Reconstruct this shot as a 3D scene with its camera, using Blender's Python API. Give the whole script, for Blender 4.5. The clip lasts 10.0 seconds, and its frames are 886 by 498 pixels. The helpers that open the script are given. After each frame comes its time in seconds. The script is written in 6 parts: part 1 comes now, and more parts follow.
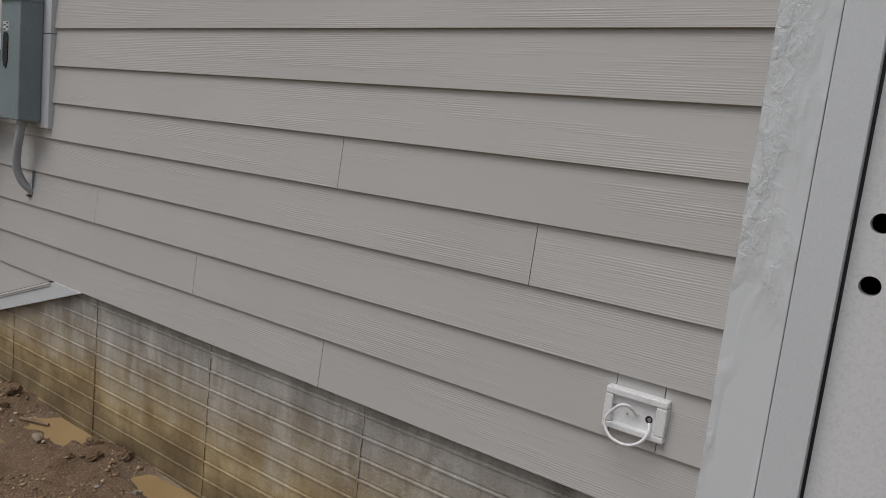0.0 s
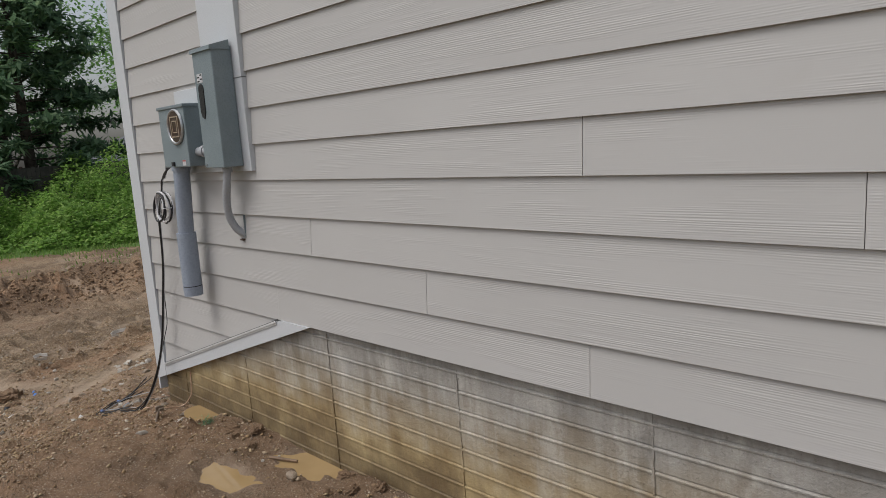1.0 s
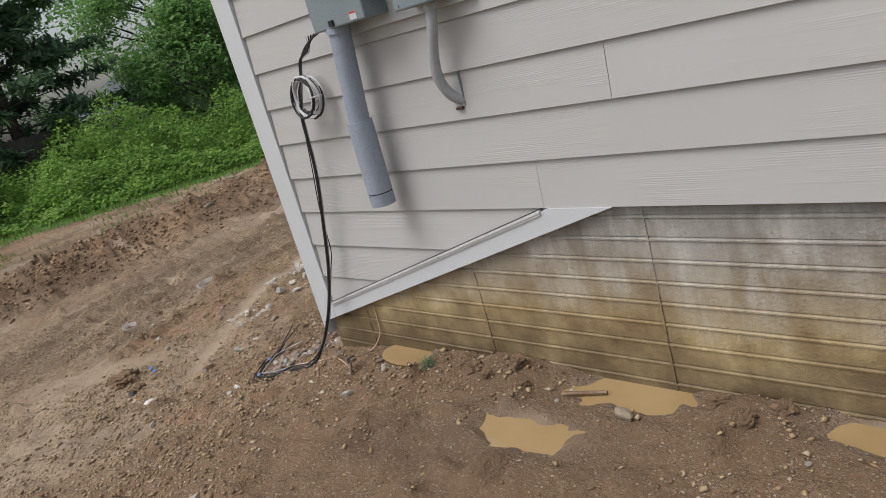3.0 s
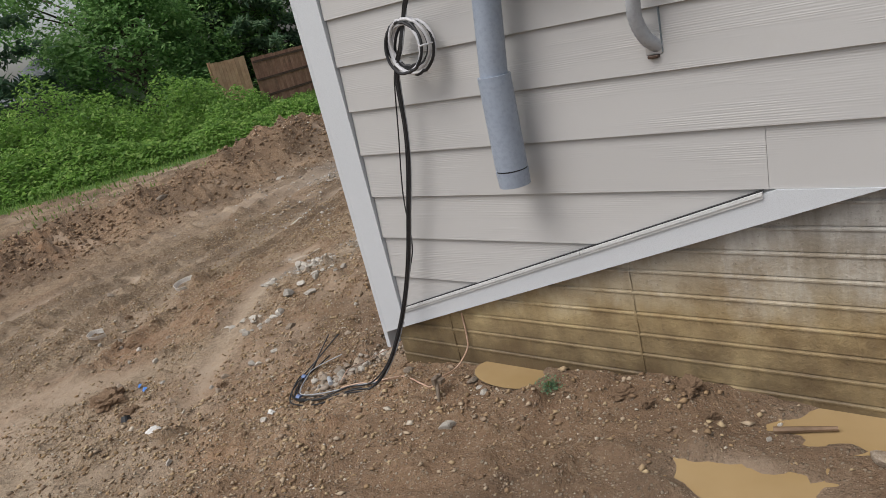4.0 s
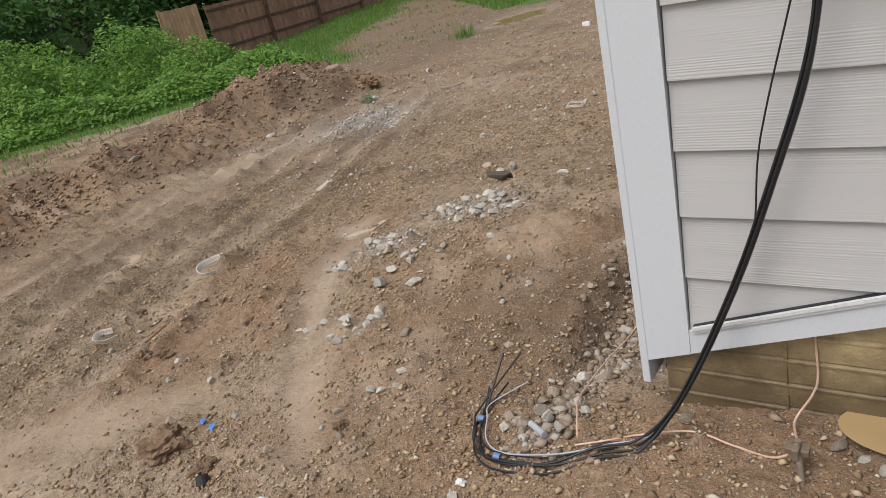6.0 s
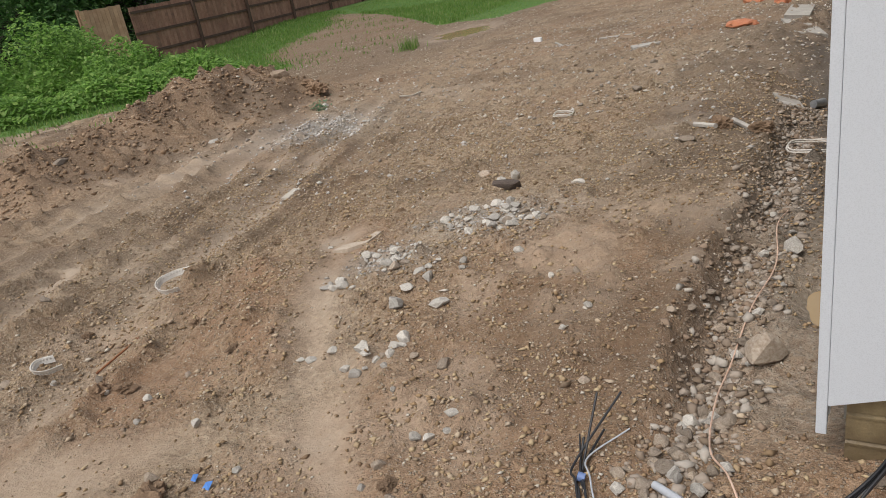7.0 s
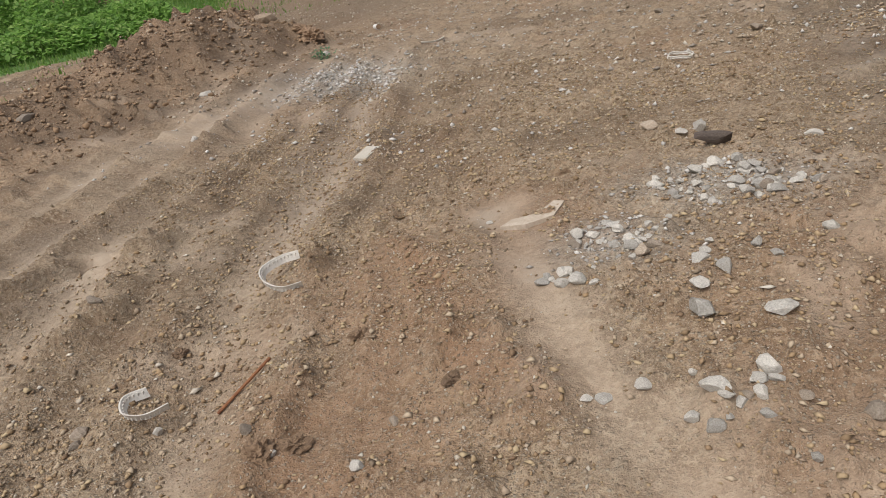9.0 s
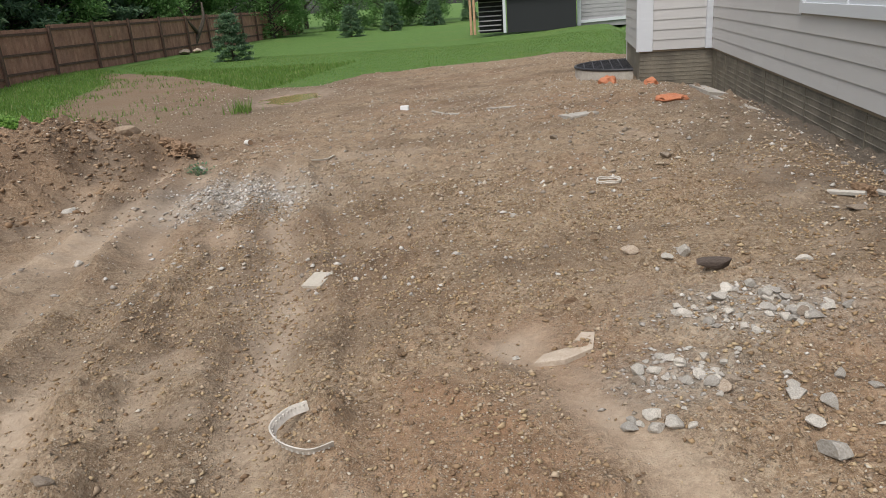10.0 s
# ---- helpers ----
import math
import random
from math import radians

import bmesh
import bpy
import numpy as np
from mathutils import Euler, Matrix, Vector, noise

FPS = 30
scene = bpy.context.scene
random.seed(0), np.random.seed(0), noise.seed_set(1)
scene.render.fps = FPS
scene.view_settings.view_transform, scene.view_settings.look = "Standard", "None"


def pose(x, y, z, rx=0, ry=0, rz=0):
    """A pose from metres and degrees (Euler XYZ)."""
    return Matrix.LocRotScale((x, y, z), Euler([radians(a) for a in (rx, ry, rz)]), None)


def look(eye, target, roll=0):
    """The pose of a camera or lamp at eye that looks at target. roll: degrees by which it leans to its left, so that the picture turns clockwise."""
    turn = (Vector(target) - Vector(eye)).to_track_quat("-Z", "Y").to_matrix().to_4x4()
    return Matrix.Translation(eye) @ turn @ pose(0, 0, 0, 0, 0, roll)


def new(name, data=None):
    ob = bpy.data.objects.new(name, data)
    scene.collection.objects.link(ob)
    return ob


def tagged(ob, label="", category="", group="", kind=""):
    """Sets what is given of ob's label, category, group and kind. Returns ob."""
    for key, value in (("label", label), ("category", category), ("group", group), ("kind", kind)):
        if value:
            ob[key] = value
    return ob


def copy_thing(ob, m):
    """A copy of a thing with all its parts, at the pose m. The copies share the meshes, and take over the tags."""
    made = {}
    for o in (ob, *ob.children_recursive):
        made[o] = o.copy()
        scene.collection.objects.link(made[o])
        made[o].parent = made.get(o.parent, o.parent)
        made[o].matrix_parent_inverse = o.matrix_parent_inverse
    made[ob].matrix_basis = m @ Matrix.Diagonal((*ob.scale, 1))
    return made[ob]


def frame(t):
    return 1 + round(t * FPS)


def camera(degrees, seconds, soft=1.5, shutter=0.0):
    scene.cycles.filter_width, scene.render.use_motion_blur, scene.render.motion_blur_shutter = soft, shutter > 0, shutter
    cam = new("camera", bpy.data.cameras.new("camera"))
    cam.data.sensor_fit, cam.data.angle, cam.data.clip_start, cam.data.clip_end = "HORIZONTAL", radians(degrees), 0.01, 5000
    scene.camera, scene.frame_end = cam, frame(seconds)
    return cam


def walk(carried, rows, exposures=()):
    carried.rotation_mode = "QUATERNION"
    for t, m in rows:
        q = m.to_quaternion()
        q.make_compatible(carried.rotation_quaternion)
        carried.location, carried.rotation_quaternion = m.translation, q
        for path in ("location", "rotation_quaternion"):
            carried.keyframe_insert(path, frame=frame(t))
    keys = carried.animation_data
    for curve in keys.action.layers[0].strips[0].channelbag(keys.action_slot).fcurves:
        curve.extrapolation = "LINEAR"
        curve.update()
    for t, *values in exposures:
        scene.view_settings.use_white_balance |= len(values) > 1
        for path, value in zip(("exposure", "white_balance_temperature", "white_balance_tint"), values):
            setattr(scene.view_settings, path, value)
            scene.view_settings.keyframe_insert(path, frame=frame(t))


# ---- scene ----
cam = camera(62.8, 10.0, soft=0.65)
PATH = [
    (0, (5.206, -1.827, 1.502), (4.065, -0.209, 1.217), 6.4),
    (0.5, (5.028, -1.788, 1.497), (3.728, -0.301, 1.183), -1.9),
    (1, (4.782, -1.854, 1.467), (3.338, -0.506, 1.157), -4.3),
    (1.5, (4.495, -1.875, 1.512), (3.076, -0.538, 1.069), -13.5),
    (2, (4.058, -1.868, 1.42), (2.6, -0.663, 0.771), -16.0),
    (2.5, (3.666, -1.96, 1.373), (2.196, -0.69, 0.897), -17.0),
    (2.7, (3.476, -1.96, 1.344), (1.993, -0.734, 0.802), -16.8),
    (3.8, (2.371, -2.048, 1.29), (1.084, -0.646, 0.676), -13.6),
    (4, (2.168, -2.013, 1.275), (0.877, -0.62, 0.649), -13.8),
    (4.5, (1.733, -1.951, 1.276), (0.481, -0.534, 0.625), -13.1),
    (5, (1.343, -1.955, 1.259), (0.132, -0.516, 0.576), -11.8),
    (5.5, (0.931, -1.82, 1.198), (-0.282, -0.476, 0.35), -14.0),
    (5.7, (0.8, -1.787, 1.198), (-0.384, -0.392, 0.393), -14.0),
    (6.8, (0.071, -1.644, 1.111), (-1.055, -0.159, 0.386), -11.9),
    (7, (-0.085, -1.617, 1.071), (-1.076, -0.051, 0.318), -10.0),
    (7.5, (-0.469, -1.566, 1.014), (-1.315, -0.012, 0.081), -8.4),
    (8, (-0.869, -1.403, 0.968), (-1.715, 0.095, -0.052), -9.2),
    (8.5, (-1.261, -1.395, 0.968), (-2.048, 0.212, 0.076), -7.6),
    (9, (-1.674, -1.289, 0.907), (-2.49, 0.313, 0.032), -8.8),
    (9.5, (-2.164, -1.241, 0.919), (-2.864, 0.49, 0.202), -8.3),
    (10, (-2.573, -1.241, 0.974), (-2.937, 0.617, 0.331), -4.2),
]
walk(cam, [(t, look(eye, target, roll)) for t, eye, target, roll in PATH], [(0, -0.62), (0.6, -0.48), (1.1, -0.24), (1.6, -0.25), (2.1, -0.06), (2.5, 0.0), (4.5, 0.0), (5.5, 0.13), (6.8, 0.17), (7.5, 0.16), (9, 0.21), (10, 0.25)])

# ---- sky and light: overcast, the sun only a wide soft glow ----
world = bpy.data.worlds.new("overcast_sky")
scene.world = world
world.use_nodes = True
wn, wl = world.node_tree.nodes, world.node_tree.links
SUN_UP, SUN_TURN = radians(60), radians(202)
sky = wn.new("ShaderNodeTexSky")
sky.sky_type, sky.sun_disc = "NISHITA", False
sky.sun_elevation, sky.sun_rotation = SUN_UP, SUN_TURN
sky.air_density, sky.dust_density, sky.ozone_density = 1.0, 4.0, 1.0
grey = wn.new("ShaderNodeHueSaturation")
grey.inputs["Saturation"].default_value = 0.45
wl.new(sky.outputs["Color"], grey.inputs["Color"])
wl.new(grey.outputs["Color"], wn["Background"].inputs["Color"])
wn["Background"].inputs["Strength"].default_value = 0.15
sun = new("sun", bpy.data.lights.new("sun", "SUN"))
sun.data.energy, sun.data.angle, sun.data.color = 1.42, radians(36), (1.0, 0.975, 0.945)
sun.matrix_world = look((0, 0, 0), (-math.sin(SUN_TURN) * math.cos(SUN_UP), -math.cos(SUN_TURN) * math.cos(SUN_UP), -math.sin(SUN_UP)))


# ---- mesh helpers ----
class Build:
    """Collects vertices and faces of one mesh."""

    def __init__(self):
        self.v, self.f = [], []

    def add(self, verts, faces):
        n = len(self.v)
        self.v += [tuple(p) for p in verts]
        self.f += [tuple(n + i for i in f) for f in faces]
        return self

    def box(self, x0, y0, z0, x1, y1, z1, c=0.0):
        """A box; c: width of the chamfer along all its edges."""
        if c <= 0:
            v = [(x, y, z) for z in (z0, z1) for y in (y0, y1) for x in (x0, x1)]
            return self.add(v, [(0, 2, 3, 1), (4, 5, 7, 6), (0, 1, 5, 4), (2, 6, 7, 3), (0, 4, 6, 2), (1, 3, 7, 5)])
        bm = bmesh.new()
        bmesh.ops.create_cube(bm, size=1.0)
        for w in bm.verts:
            w.co = ((x0 + x1) / 2 + w.co.x * (x1 - x0), (y0 + y1) / 2 + w.co.y * (y1 - y0), (z0 + z1) / 2 + w.co.z * (z1 - z0))
        bmesh.ops.bevel(bm, geom=bm.edges[:], offset=c, segments=2, affect="EDGES", profile=0.5)
        return self.take(bm)

    def take(self, bm):
        bm.verts.index_update()
        self.add([w.co[:] for w in bm.verts], [[w.index for w in f.verts] for f in bm.faces])
        bm.free()
        return self

    def prism(self, outline, axis, a, b):
        """An outline of (u, w) drawn out along an axis from a to b: along x it is (y, z), along y (x, z), along z (x, y)."""
        place = {"x": lambda u, w, s: (s, u, w), "y": lambda u, w, s: (u, s, w), "z": lambda u, w, s: (u, w, s)}[axis]
        n = len(outline)
        v = [place(u, w, a) for u, w in outline] + [place(u, w, b) for u, w in outline]
        return self.add(v, [tuple(range(n))[::-1], tuple(range(n, 2 * n))] + [(i, (i + 1) % n, n + (i + 1) % n, n + i) for i in range(n)])

    def tube(self, path, r, n=10, closed=False):
        """A round rod along a path; r may be one radius or one for each point."""
        pts = [Vector(p) for p in path]
        rs = r if isinstance(r, (list, tuple)) else [r] * len(pts)
        base, side = len(self.v), None
        for i, p in enumerate(pts):
            if closed:
                d = pts[(i + 1) % len(pts)] - pts[i - 1]
            else:
                d = pts[min(i + 1, len(pts) - 1)] - pts[max(i - 1, 0)]
            d.normalize()
            side = (side - d * side.dot(d)) if side else d.orthogonal()
            side.normalize()
            other = d.cross(side)
            for k in range(n):
                a = 2 * math.pi * k / n
                self.v.append(tuple(p + rs[i] * (math.cos(a) * side + math.sin(a) * other)))
        rings = len(pts) if closed else len(pts) - 1
        for i in range(rings):
            j = (i + 1) % len(pts)
            for k in range(n):
                self.f.append((base + i * n + k, base + i * n + (k + 1) % n, base + j * n + (k + 1) % n, base + j * n + k))
        if not closed:
            self.f.append(tuple(base + k for k in range(n))[::-1])
            self.f.append(tuple(base + (len(pts) - 1) * n + k for k in range(n)))
        return self

    def mesh(self, name, material, smooth=False):
        me = bpy.data.meshes.new(name)
        me.from_pydata(self.v, [], self.f)
        me.update()
        bm = bmesh.new()
        bm.from_mesh(me)
        bmesh.ops.recalc_face_normals(bm, faces=bm.faces[:])
        bm.to_mesh(me)
        bm.free()
        me.materials.append(material)
        if smooth:
            me.shade_smooth()
            me.set_sharp_from_angle(angle=radians(40))
        return me


def part(name, build, material, parent, label="", smooth=False):
    ob = new(name, build.mesh(name, material, smooth))
    ob.parent = parent
    if label:
        tagged(ob, label)
    return ob


def solid(name, build, material, label, category, kind="", group="", smooth=False):
    return tagged(new(name, build.mesh(name, material, smooth)), label, category, group, kind)


def thing(name, label, category, at=(0, 0, 0), kind="", group=""):
    ob = new(name)
    ob.empty_display_size = 0.1
    ob.location = at
    return tagged(ob, label, category, group, kind)


def fine(points, steps=8):
    """A smooth path through a few points."""
    p = [Vector(q) for q in points]
    p = [p[0] * 2 - p[1]] + p + [p[-1] * 2 - p[-2]]
    out = []
    for i in range(1, len(p) - 2):
        for k in range(steps):
            t = k / steps
            out.append(0.5 * (2 * p[i] + (p[i + 1] - p[i - 1]) * t + (2 * p[i - 1] - 5 * p[i] + 4 * p[i + 1] - p[i + 2]) * t * t + (3 * p[i] - p[i - 1] - 3 * p[i + 1] + p[i + 2]) * t**3))
    return out + [p[-2]]


# ---- materials ----
class Nodes:
    def __init__(self, name):
        self.m = bpy.data.materials.new(name)
        self.m.use_nodes = True
        self.t = self.m.node_tree
        self.bsdf = self.t.nodes["Principled BSDF"]

    def node(self, kind, **values):
        n = self.t.nodes.new("ShaderNode" + kind)
        for k, v in values.items():
            n.inputs[k.replace("_", " ")].default_value = v
        return n

    def link(self, a, b):
        self.t.links.new(a, b)

    def coords(self, scale=(1, 1, 1), jitter=False):
        c = self.node("TexCoord").outputs["Object"]
        if jitter:
            rnd = self.node("ObjectInfo").outputs["Random"]
            mul = self.node("Math")
            mul.operation = "MULTIPLY"
            mul.inputs[1].default_value = 57.0
            self.link(rnd, mul.inputs[0])
            add = self.node("VectorMath")
            self.link(c, add.inputs[0])
            self.link(mul.outputs[0], add.inputs[1])
            c = add.outputs[0]
        m = self.node("Mapping")
        m.inputs["Scale"].default_value = scale
        self.link(c, m.inputs["Vector"])
        return m.outputs["Vector"]

    def noise(self, vec, scale, detail=4.0, rough=0.55, distort=0.0):
        n = self.node("TexNoise", Scale=scale, Detail=detail, Roughness=rough, Distortion=distort)
        self.link(vec, n.inputs["Vector"])
        return n.outputs["Fac"]

    def ramp(self, fac, lo, hi, a=0.0, b=1.0):
        r = self.node("MapRange")
        r.inputs["From Min"].default_value, r.inputs["From Max"].default_value = lo, hi
        r.inputs["To Min"].default_value, r.inputs["To Max"].default_value = a, b
        self.link(fac, r.inputs["Value"])
        return r.outputs["Result"]

    def mix(self, fac, a, b):
        n = self.node("Mix")
        n.data_type = "RGBA"
        for value, socket in ((fac, n.inputs[0]), (a, n.inputs[6]), (b, n.inputs[7])):
            if isinstance(value, (int, float)):
                socket.default_value = value
            elif isinstance(value, tuple):
                socket.default_value = (*value, 1)
            else:
                self.link(value, socket)
        return n.outputs[2]

    def math(self, op, a, b=0.0):
        n = self.node("Math")
        n.operation = op
        for value, socket in ((a, n.inputs[0]), (b, n.inputs[1])):
            if isinstance(value, (int, float)):
                socket.default_value = value
            else:
                self.link(value, socket)
        return n.outputs[0]

    def bump(self, height, strength, distance):
        n = self.node("Bump", Strength=strength, Distance=distance)
        self.link(height, n.inputs["Height"])
        self.link(n.outputs["Normal"], self.bsdf.inputs["Normal"])

    def set(self, colour=None, rough=None, metal=None, spec=None):
        for value, name in ((colour, "Base Color"), (rough, "Roughness"), (metal, "Metallic"), (spec, "Specular IOR Level")):
            if value is None:
                continue
            if isinstance(value, tuple):
                self.bsdf.inputs[name].default_value = (*value, 1)
            elif isinstance(value, (int, float)):
                self.bsdf.inputs[name].default_value = value
            else:
                self.link(value, self.bsdf.inputs[name])
        return self.m


def plain(name, a, b, rough=0.6, scale=8.0, fine_scale=90.0, relief=0.0005, metal=0.0, vary=0.0, stain=None, spec=0.5):
    """A surface between two colours at two scales, with fine relief; vary: how far single pieces differ in brightness."""
    n = Nodes(name)
    c = n.coords(jitter=True)
    big, small = n.noise(c, scale), n.noise(c, fine_scale, 3.0)
    col = n.mix(n.ramp(big, 0.35, 0.65), a, b)
    col = n.mix(n.math("MULTIPLY", n.ramp(small, 0.45, 0.7), 0.35), col, tuple(v * 0.7 for v in a))
    if stain:
        col = n.mix(n.ramp(n.noise(c, scale * 0.6, 6.0, 0.7), 0.56, 0.72, 0.0, 0.6), col, stain)
    if vary:
        hsv = n.node("HueSaturation")
        n.link(n.ramp(n.node("ObjectInfo").outputs["Random"], 0, 1, 1 - vary, 1 + vary), hsv.inputs["Value"])
        n.link(col, hsv.inputs["Color"])
        col = hsv.outputs["Color"]
    n.bump(n.math("ADD", small, n.math("MULTIPLY", big, 0.6)), 1.0, relief)
    return n.set(col, n.ramp(small, 0.3, 0.7, max(rough - 0.1, 0.05), min(rough + 0.12, 1.0)), metal, spec)


def siding_material():
    """Painted fibre-cement boards with a pressed wood grain that comes and goes."""
    n = Nodes("painted_siding")
    c = n.coords((1, 1, 1), jitter=True)
    stretched = n.coords((3.2, 3.2, 130.0), jitter=True)
    wavy = n.noise(n.coords((1.6, 1.6, 13.0), jitter=True), 1.0, 3.0)
    wave = n.node("TexWave", Scale=1.0, Distortion=5.0, Detail=2.0)
    wave.inputs["Detail Scale"].default_value = 0.8
    wave.wave_type, wave.bands_direction, wave.wave_profile = "BANDS", "Z", "SIN"
    n.link(n.coords((1.3, 1.3, 46.0), jitter=True), wave.inputs["Vector"])
    grain = n.math("ADD", n.math("MULTIPLY", n.noise(stretched, 1.0, 3.0, 0.5), 0.7), n.math("MULTIPLY", wave.outputs["Fac"], 0.35))
    where = n.ramp(wavy, 0.46, 0.62, 0.05, 1.0)
    height = n.math("MULTIPLY", grain, where)
    col = n.mix(n.ramp(n.noise(c, 1.3, 5.0), 0.3, 0.7), (0.464, 0.456, 0.447), (0.488, 0.480, 0.471))
    groove = n.math("MULTIPLY", n.ramp(height, 0.50, 0.72), 0.22)
    col = n.mix(groove, col, (0.62, 0.605, 0.58))
    col = n.mix(n.ramp(n.noise(c, 3.0, 8.0, 0.7), 0.62, 0.8, 0.0, 0.10), col, (0.30, 0.24, 0.18))
    hsv = n.node("HueSaturation")
    n.link(n.ramp(n.node("ObjectInfo").outputs["Random"], 0, 1, 0.975, 1.02), hsv.inputs["Value"])
    n.link(col, hsv.inputs["Color"])
    n.bump(height, 0.75, 0.0015)
    return n.set(hsv.outputs["Color"], 0.55, 0.0, 0.4)


def concrete_material():
    """Cast concrete: grey and dry at the top, ochre with splashed mud lower down, dark water streaks."""
    n = Nodes("stained_concrete")
    c = n.coords()
    split = n.node("SeparateXYZ")
    n.link(c, split.inputs[0])
    streak = n.noise(n.coords((3.2, 3.2, 0.35)), 1.6, 6.0, 0.65)
    blot = n.noise(c, 4.0, 7.0, 0.65)
    pits = n.noise(c, 85.0, 4.0, 0.6)
    height = n.math("ADD", split.outputs["Z"], n.math("MULTIPLY", n.math("SUBTRACT", blot, 0.5), 0.42))
    mud = n.ramp(height, 0.14, 0.50, 1.0, 0.0)
    col = n.mix(n.ramp(blot, 0.3, 0.7), (0.24, 0.23, 0.21), (0.40, 0.385, 0.36))
    col = n.mix(n.ramp(streak, 0.54, 0.68, 0.0, 0.5), col, (0.12, 0.11, 0.095))
    ochre = n.mix(n.ramp(blot, 0.35, 0.68), (0.245, 0.165, 0.072), (0.49, 0.375, 0.185))
    col = n.mix(n.math("MULTIPLY", mud, 0.93), col, ochre)
    wet = n.ramp(height, -0.10, 0.16, 0.85, 0.0)
    col = n.mix(wet, col, (0.095, 0.066, 0.036))
    lime = n.noise(n.coords((2.6, 2.6, 1.1)), 2.2, 7.0, 0.7)
    col = n.mix(n.math("MULTIPLY", n.ramp(lime, 0.49, 0.63, 0.0, 0.52), n.ramp(height, 0.10, 0.34)), col, (0.56, 0.54, 0.50))
    col = n.mix(n.ramp(pits, 0.62, 0.75, 0.0, 0.5), col, (0.06, 0.05, 0.04))
    drip = n.noise(n.coords((46.0, 46.0, 5.0)), 1.0, 4.0, 0.6)
    col = n.mix(n.ramp(drip, 0.42, 0.56, 0.12, 0.0), col, (0.13, 0.105, 0.07))
    cast = n.noise(n.coords((38.0, 38.0, 9.0)), 1.0, 5.0, 0.65)
    n.bump(n.math("ADD", n.math("MULTIPLY", pits, 0.8), n.math("ADD", n.math("MULTIPLY", blot, 1.5), cast)), 1.0, 0.0042)
    return n.set(col, n.ramp(wet, 0.0, 0.85, 0.85, 0.5))


def earth_material():
    """Bare wet building-site earth with fine stones, smooth silt, pale crushed stone and turf, mixed by the masks of the sheet."""
    n = Nodes("site_earth")
    c = n.coords()
    mask = n.node("Attribute")
    mask.attribute_name = "cover"
    turf_silt = n.node("SeparateColor")
    n.link(mask.outputs["Color"], turf_silt.inputs[0])
    turf, silt, pale = turf_silt.outputs[0], turf_silt.outputs[1], turf_silt.outputs[2]
    tint = n.node("Attribute")
    tint.attribute_name = "tint"
    tints = n.node("SeparateColor")
    n.link(tint.outputs["Color"], tints.inputs[0])
    red, dark, wet = tints.outputs[0], tints.outputs[1], tints.outputs[2]
    big, mid, small, tiny = n.noise(c, 0.7, 6.0, 0.6), n.noise(c, 5.5, 6.0, 0.65), n.noise(c, 38.0, 5.0, 0.65), n.noise(c, 170.0, 3.0, 0.6)
    soil = n.mix(n.ramp(mid, 0.40, 0.60), (0.206, 0.139, 0.082), (0.355, 0.255, 0.162))
    soil = n.mix(n.ramp(small, 0.50, 0.60, 0.0, 0.75), soil, (0.472, 0.370, 0.253))
    # low spots of the relief darkened: crevice shade put into the soil colour
    soil = n.mix(n.ramp(small, 0.36, 0.44, 0.55, 0.0), soil, (0.121, 0.075, 0.043))
    soil = n.mix(n.ramp(tiny, 0.36, 0.42, 0.5, 0.0), soil, (0.126, 0.081, 0.047))
    soil = n.mix(n.ramp(tiny, 0.55, 0.63, 0.0, 0.6), soil, (0.503, 0.391, 0.270))
    soil = n.mix(n.math("MULTIPLY", red, n.ramp(mid, 0.3, 0.7, 0.35, 0.9)), soil, (0.299, 0.167, 0.092))
    # dark mask: deep brown soil, plus painted shade of cuts and bank
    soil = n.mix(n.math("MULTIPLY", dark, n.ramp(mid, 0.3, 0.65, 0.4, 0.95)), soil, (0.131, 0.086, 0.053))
    grit = n.node("TexVoronoi", Scale=62.0)
    n.link(c, grit.inputs["Vector"])
    stone = n.ramp(grit.outputs["Distance"], 0.26, 0.34, 1.0, 0.0)
    pick = n.node("SeparateColor")
    n.link(grit.outputs["Color"], pick.inputs[0])
    some = n.math("MULTIPLY", stone, n.math("MULTIPLY", n.ramp(pick.outputs[0], 0.42, 0.45), n.ramp(silt, 0.2, 0.7, 1.0, 0.12)))
    stones = n.mix(pick.outputs[1], (0.218, 0.149, 0.095), (0.494, 0.428, 0.331))
    col = n.mix(n.math("MULTIPLY", some, 0.8), soil, stones)
    sand = n.node("TexVoronoi", Scale=150.0)
    n.link(c, sand.inputs["Vector"])
    pick2 = n.node("SeparateColor")
    n.link(sand.outputs["Color"], pick2.inputs[0])
    grains = n.math("MULTIPLY", n.ramp(sand.outputs["Distance"], 0.28, 0.36, 1.0, 0.0), n.math("MULTIPLY", n.ramp(pick2.outputs[0], 0.55, 0.58), n.ramp(silt, 0.2, 0.7, 1.0, 0.25)))
    col = n.mix(n.math("MULTIPLY", grains, 0.75), col, n.mix(pick2.outputs[1], (0.201, 0.144, 0.095), (0.563, 0.475, 0.378)))
    col = n.mix(n.math("MULTIPLY", silt, n.ramp(mid, 0.30, 0.62, 0.42, 0.90)), col, n.mix(n.ramp(big, 0.3, 0.7), (0.318, 0.246, 0.176), (0.398, 0.322, 0.243)))
    col = n.mix(n.math("MULTIPLY", pale, n.ramp(small, 0.35, 0.6, 0.3, 0.95)), col, (0.455, 0.43, 0.38))
    col = n.mix(n.math("MULTIPLY", wet, 0.8), col, (0.094, 0.077, 0.060))
    patch = n.noise(c, 0.35, 4.0)
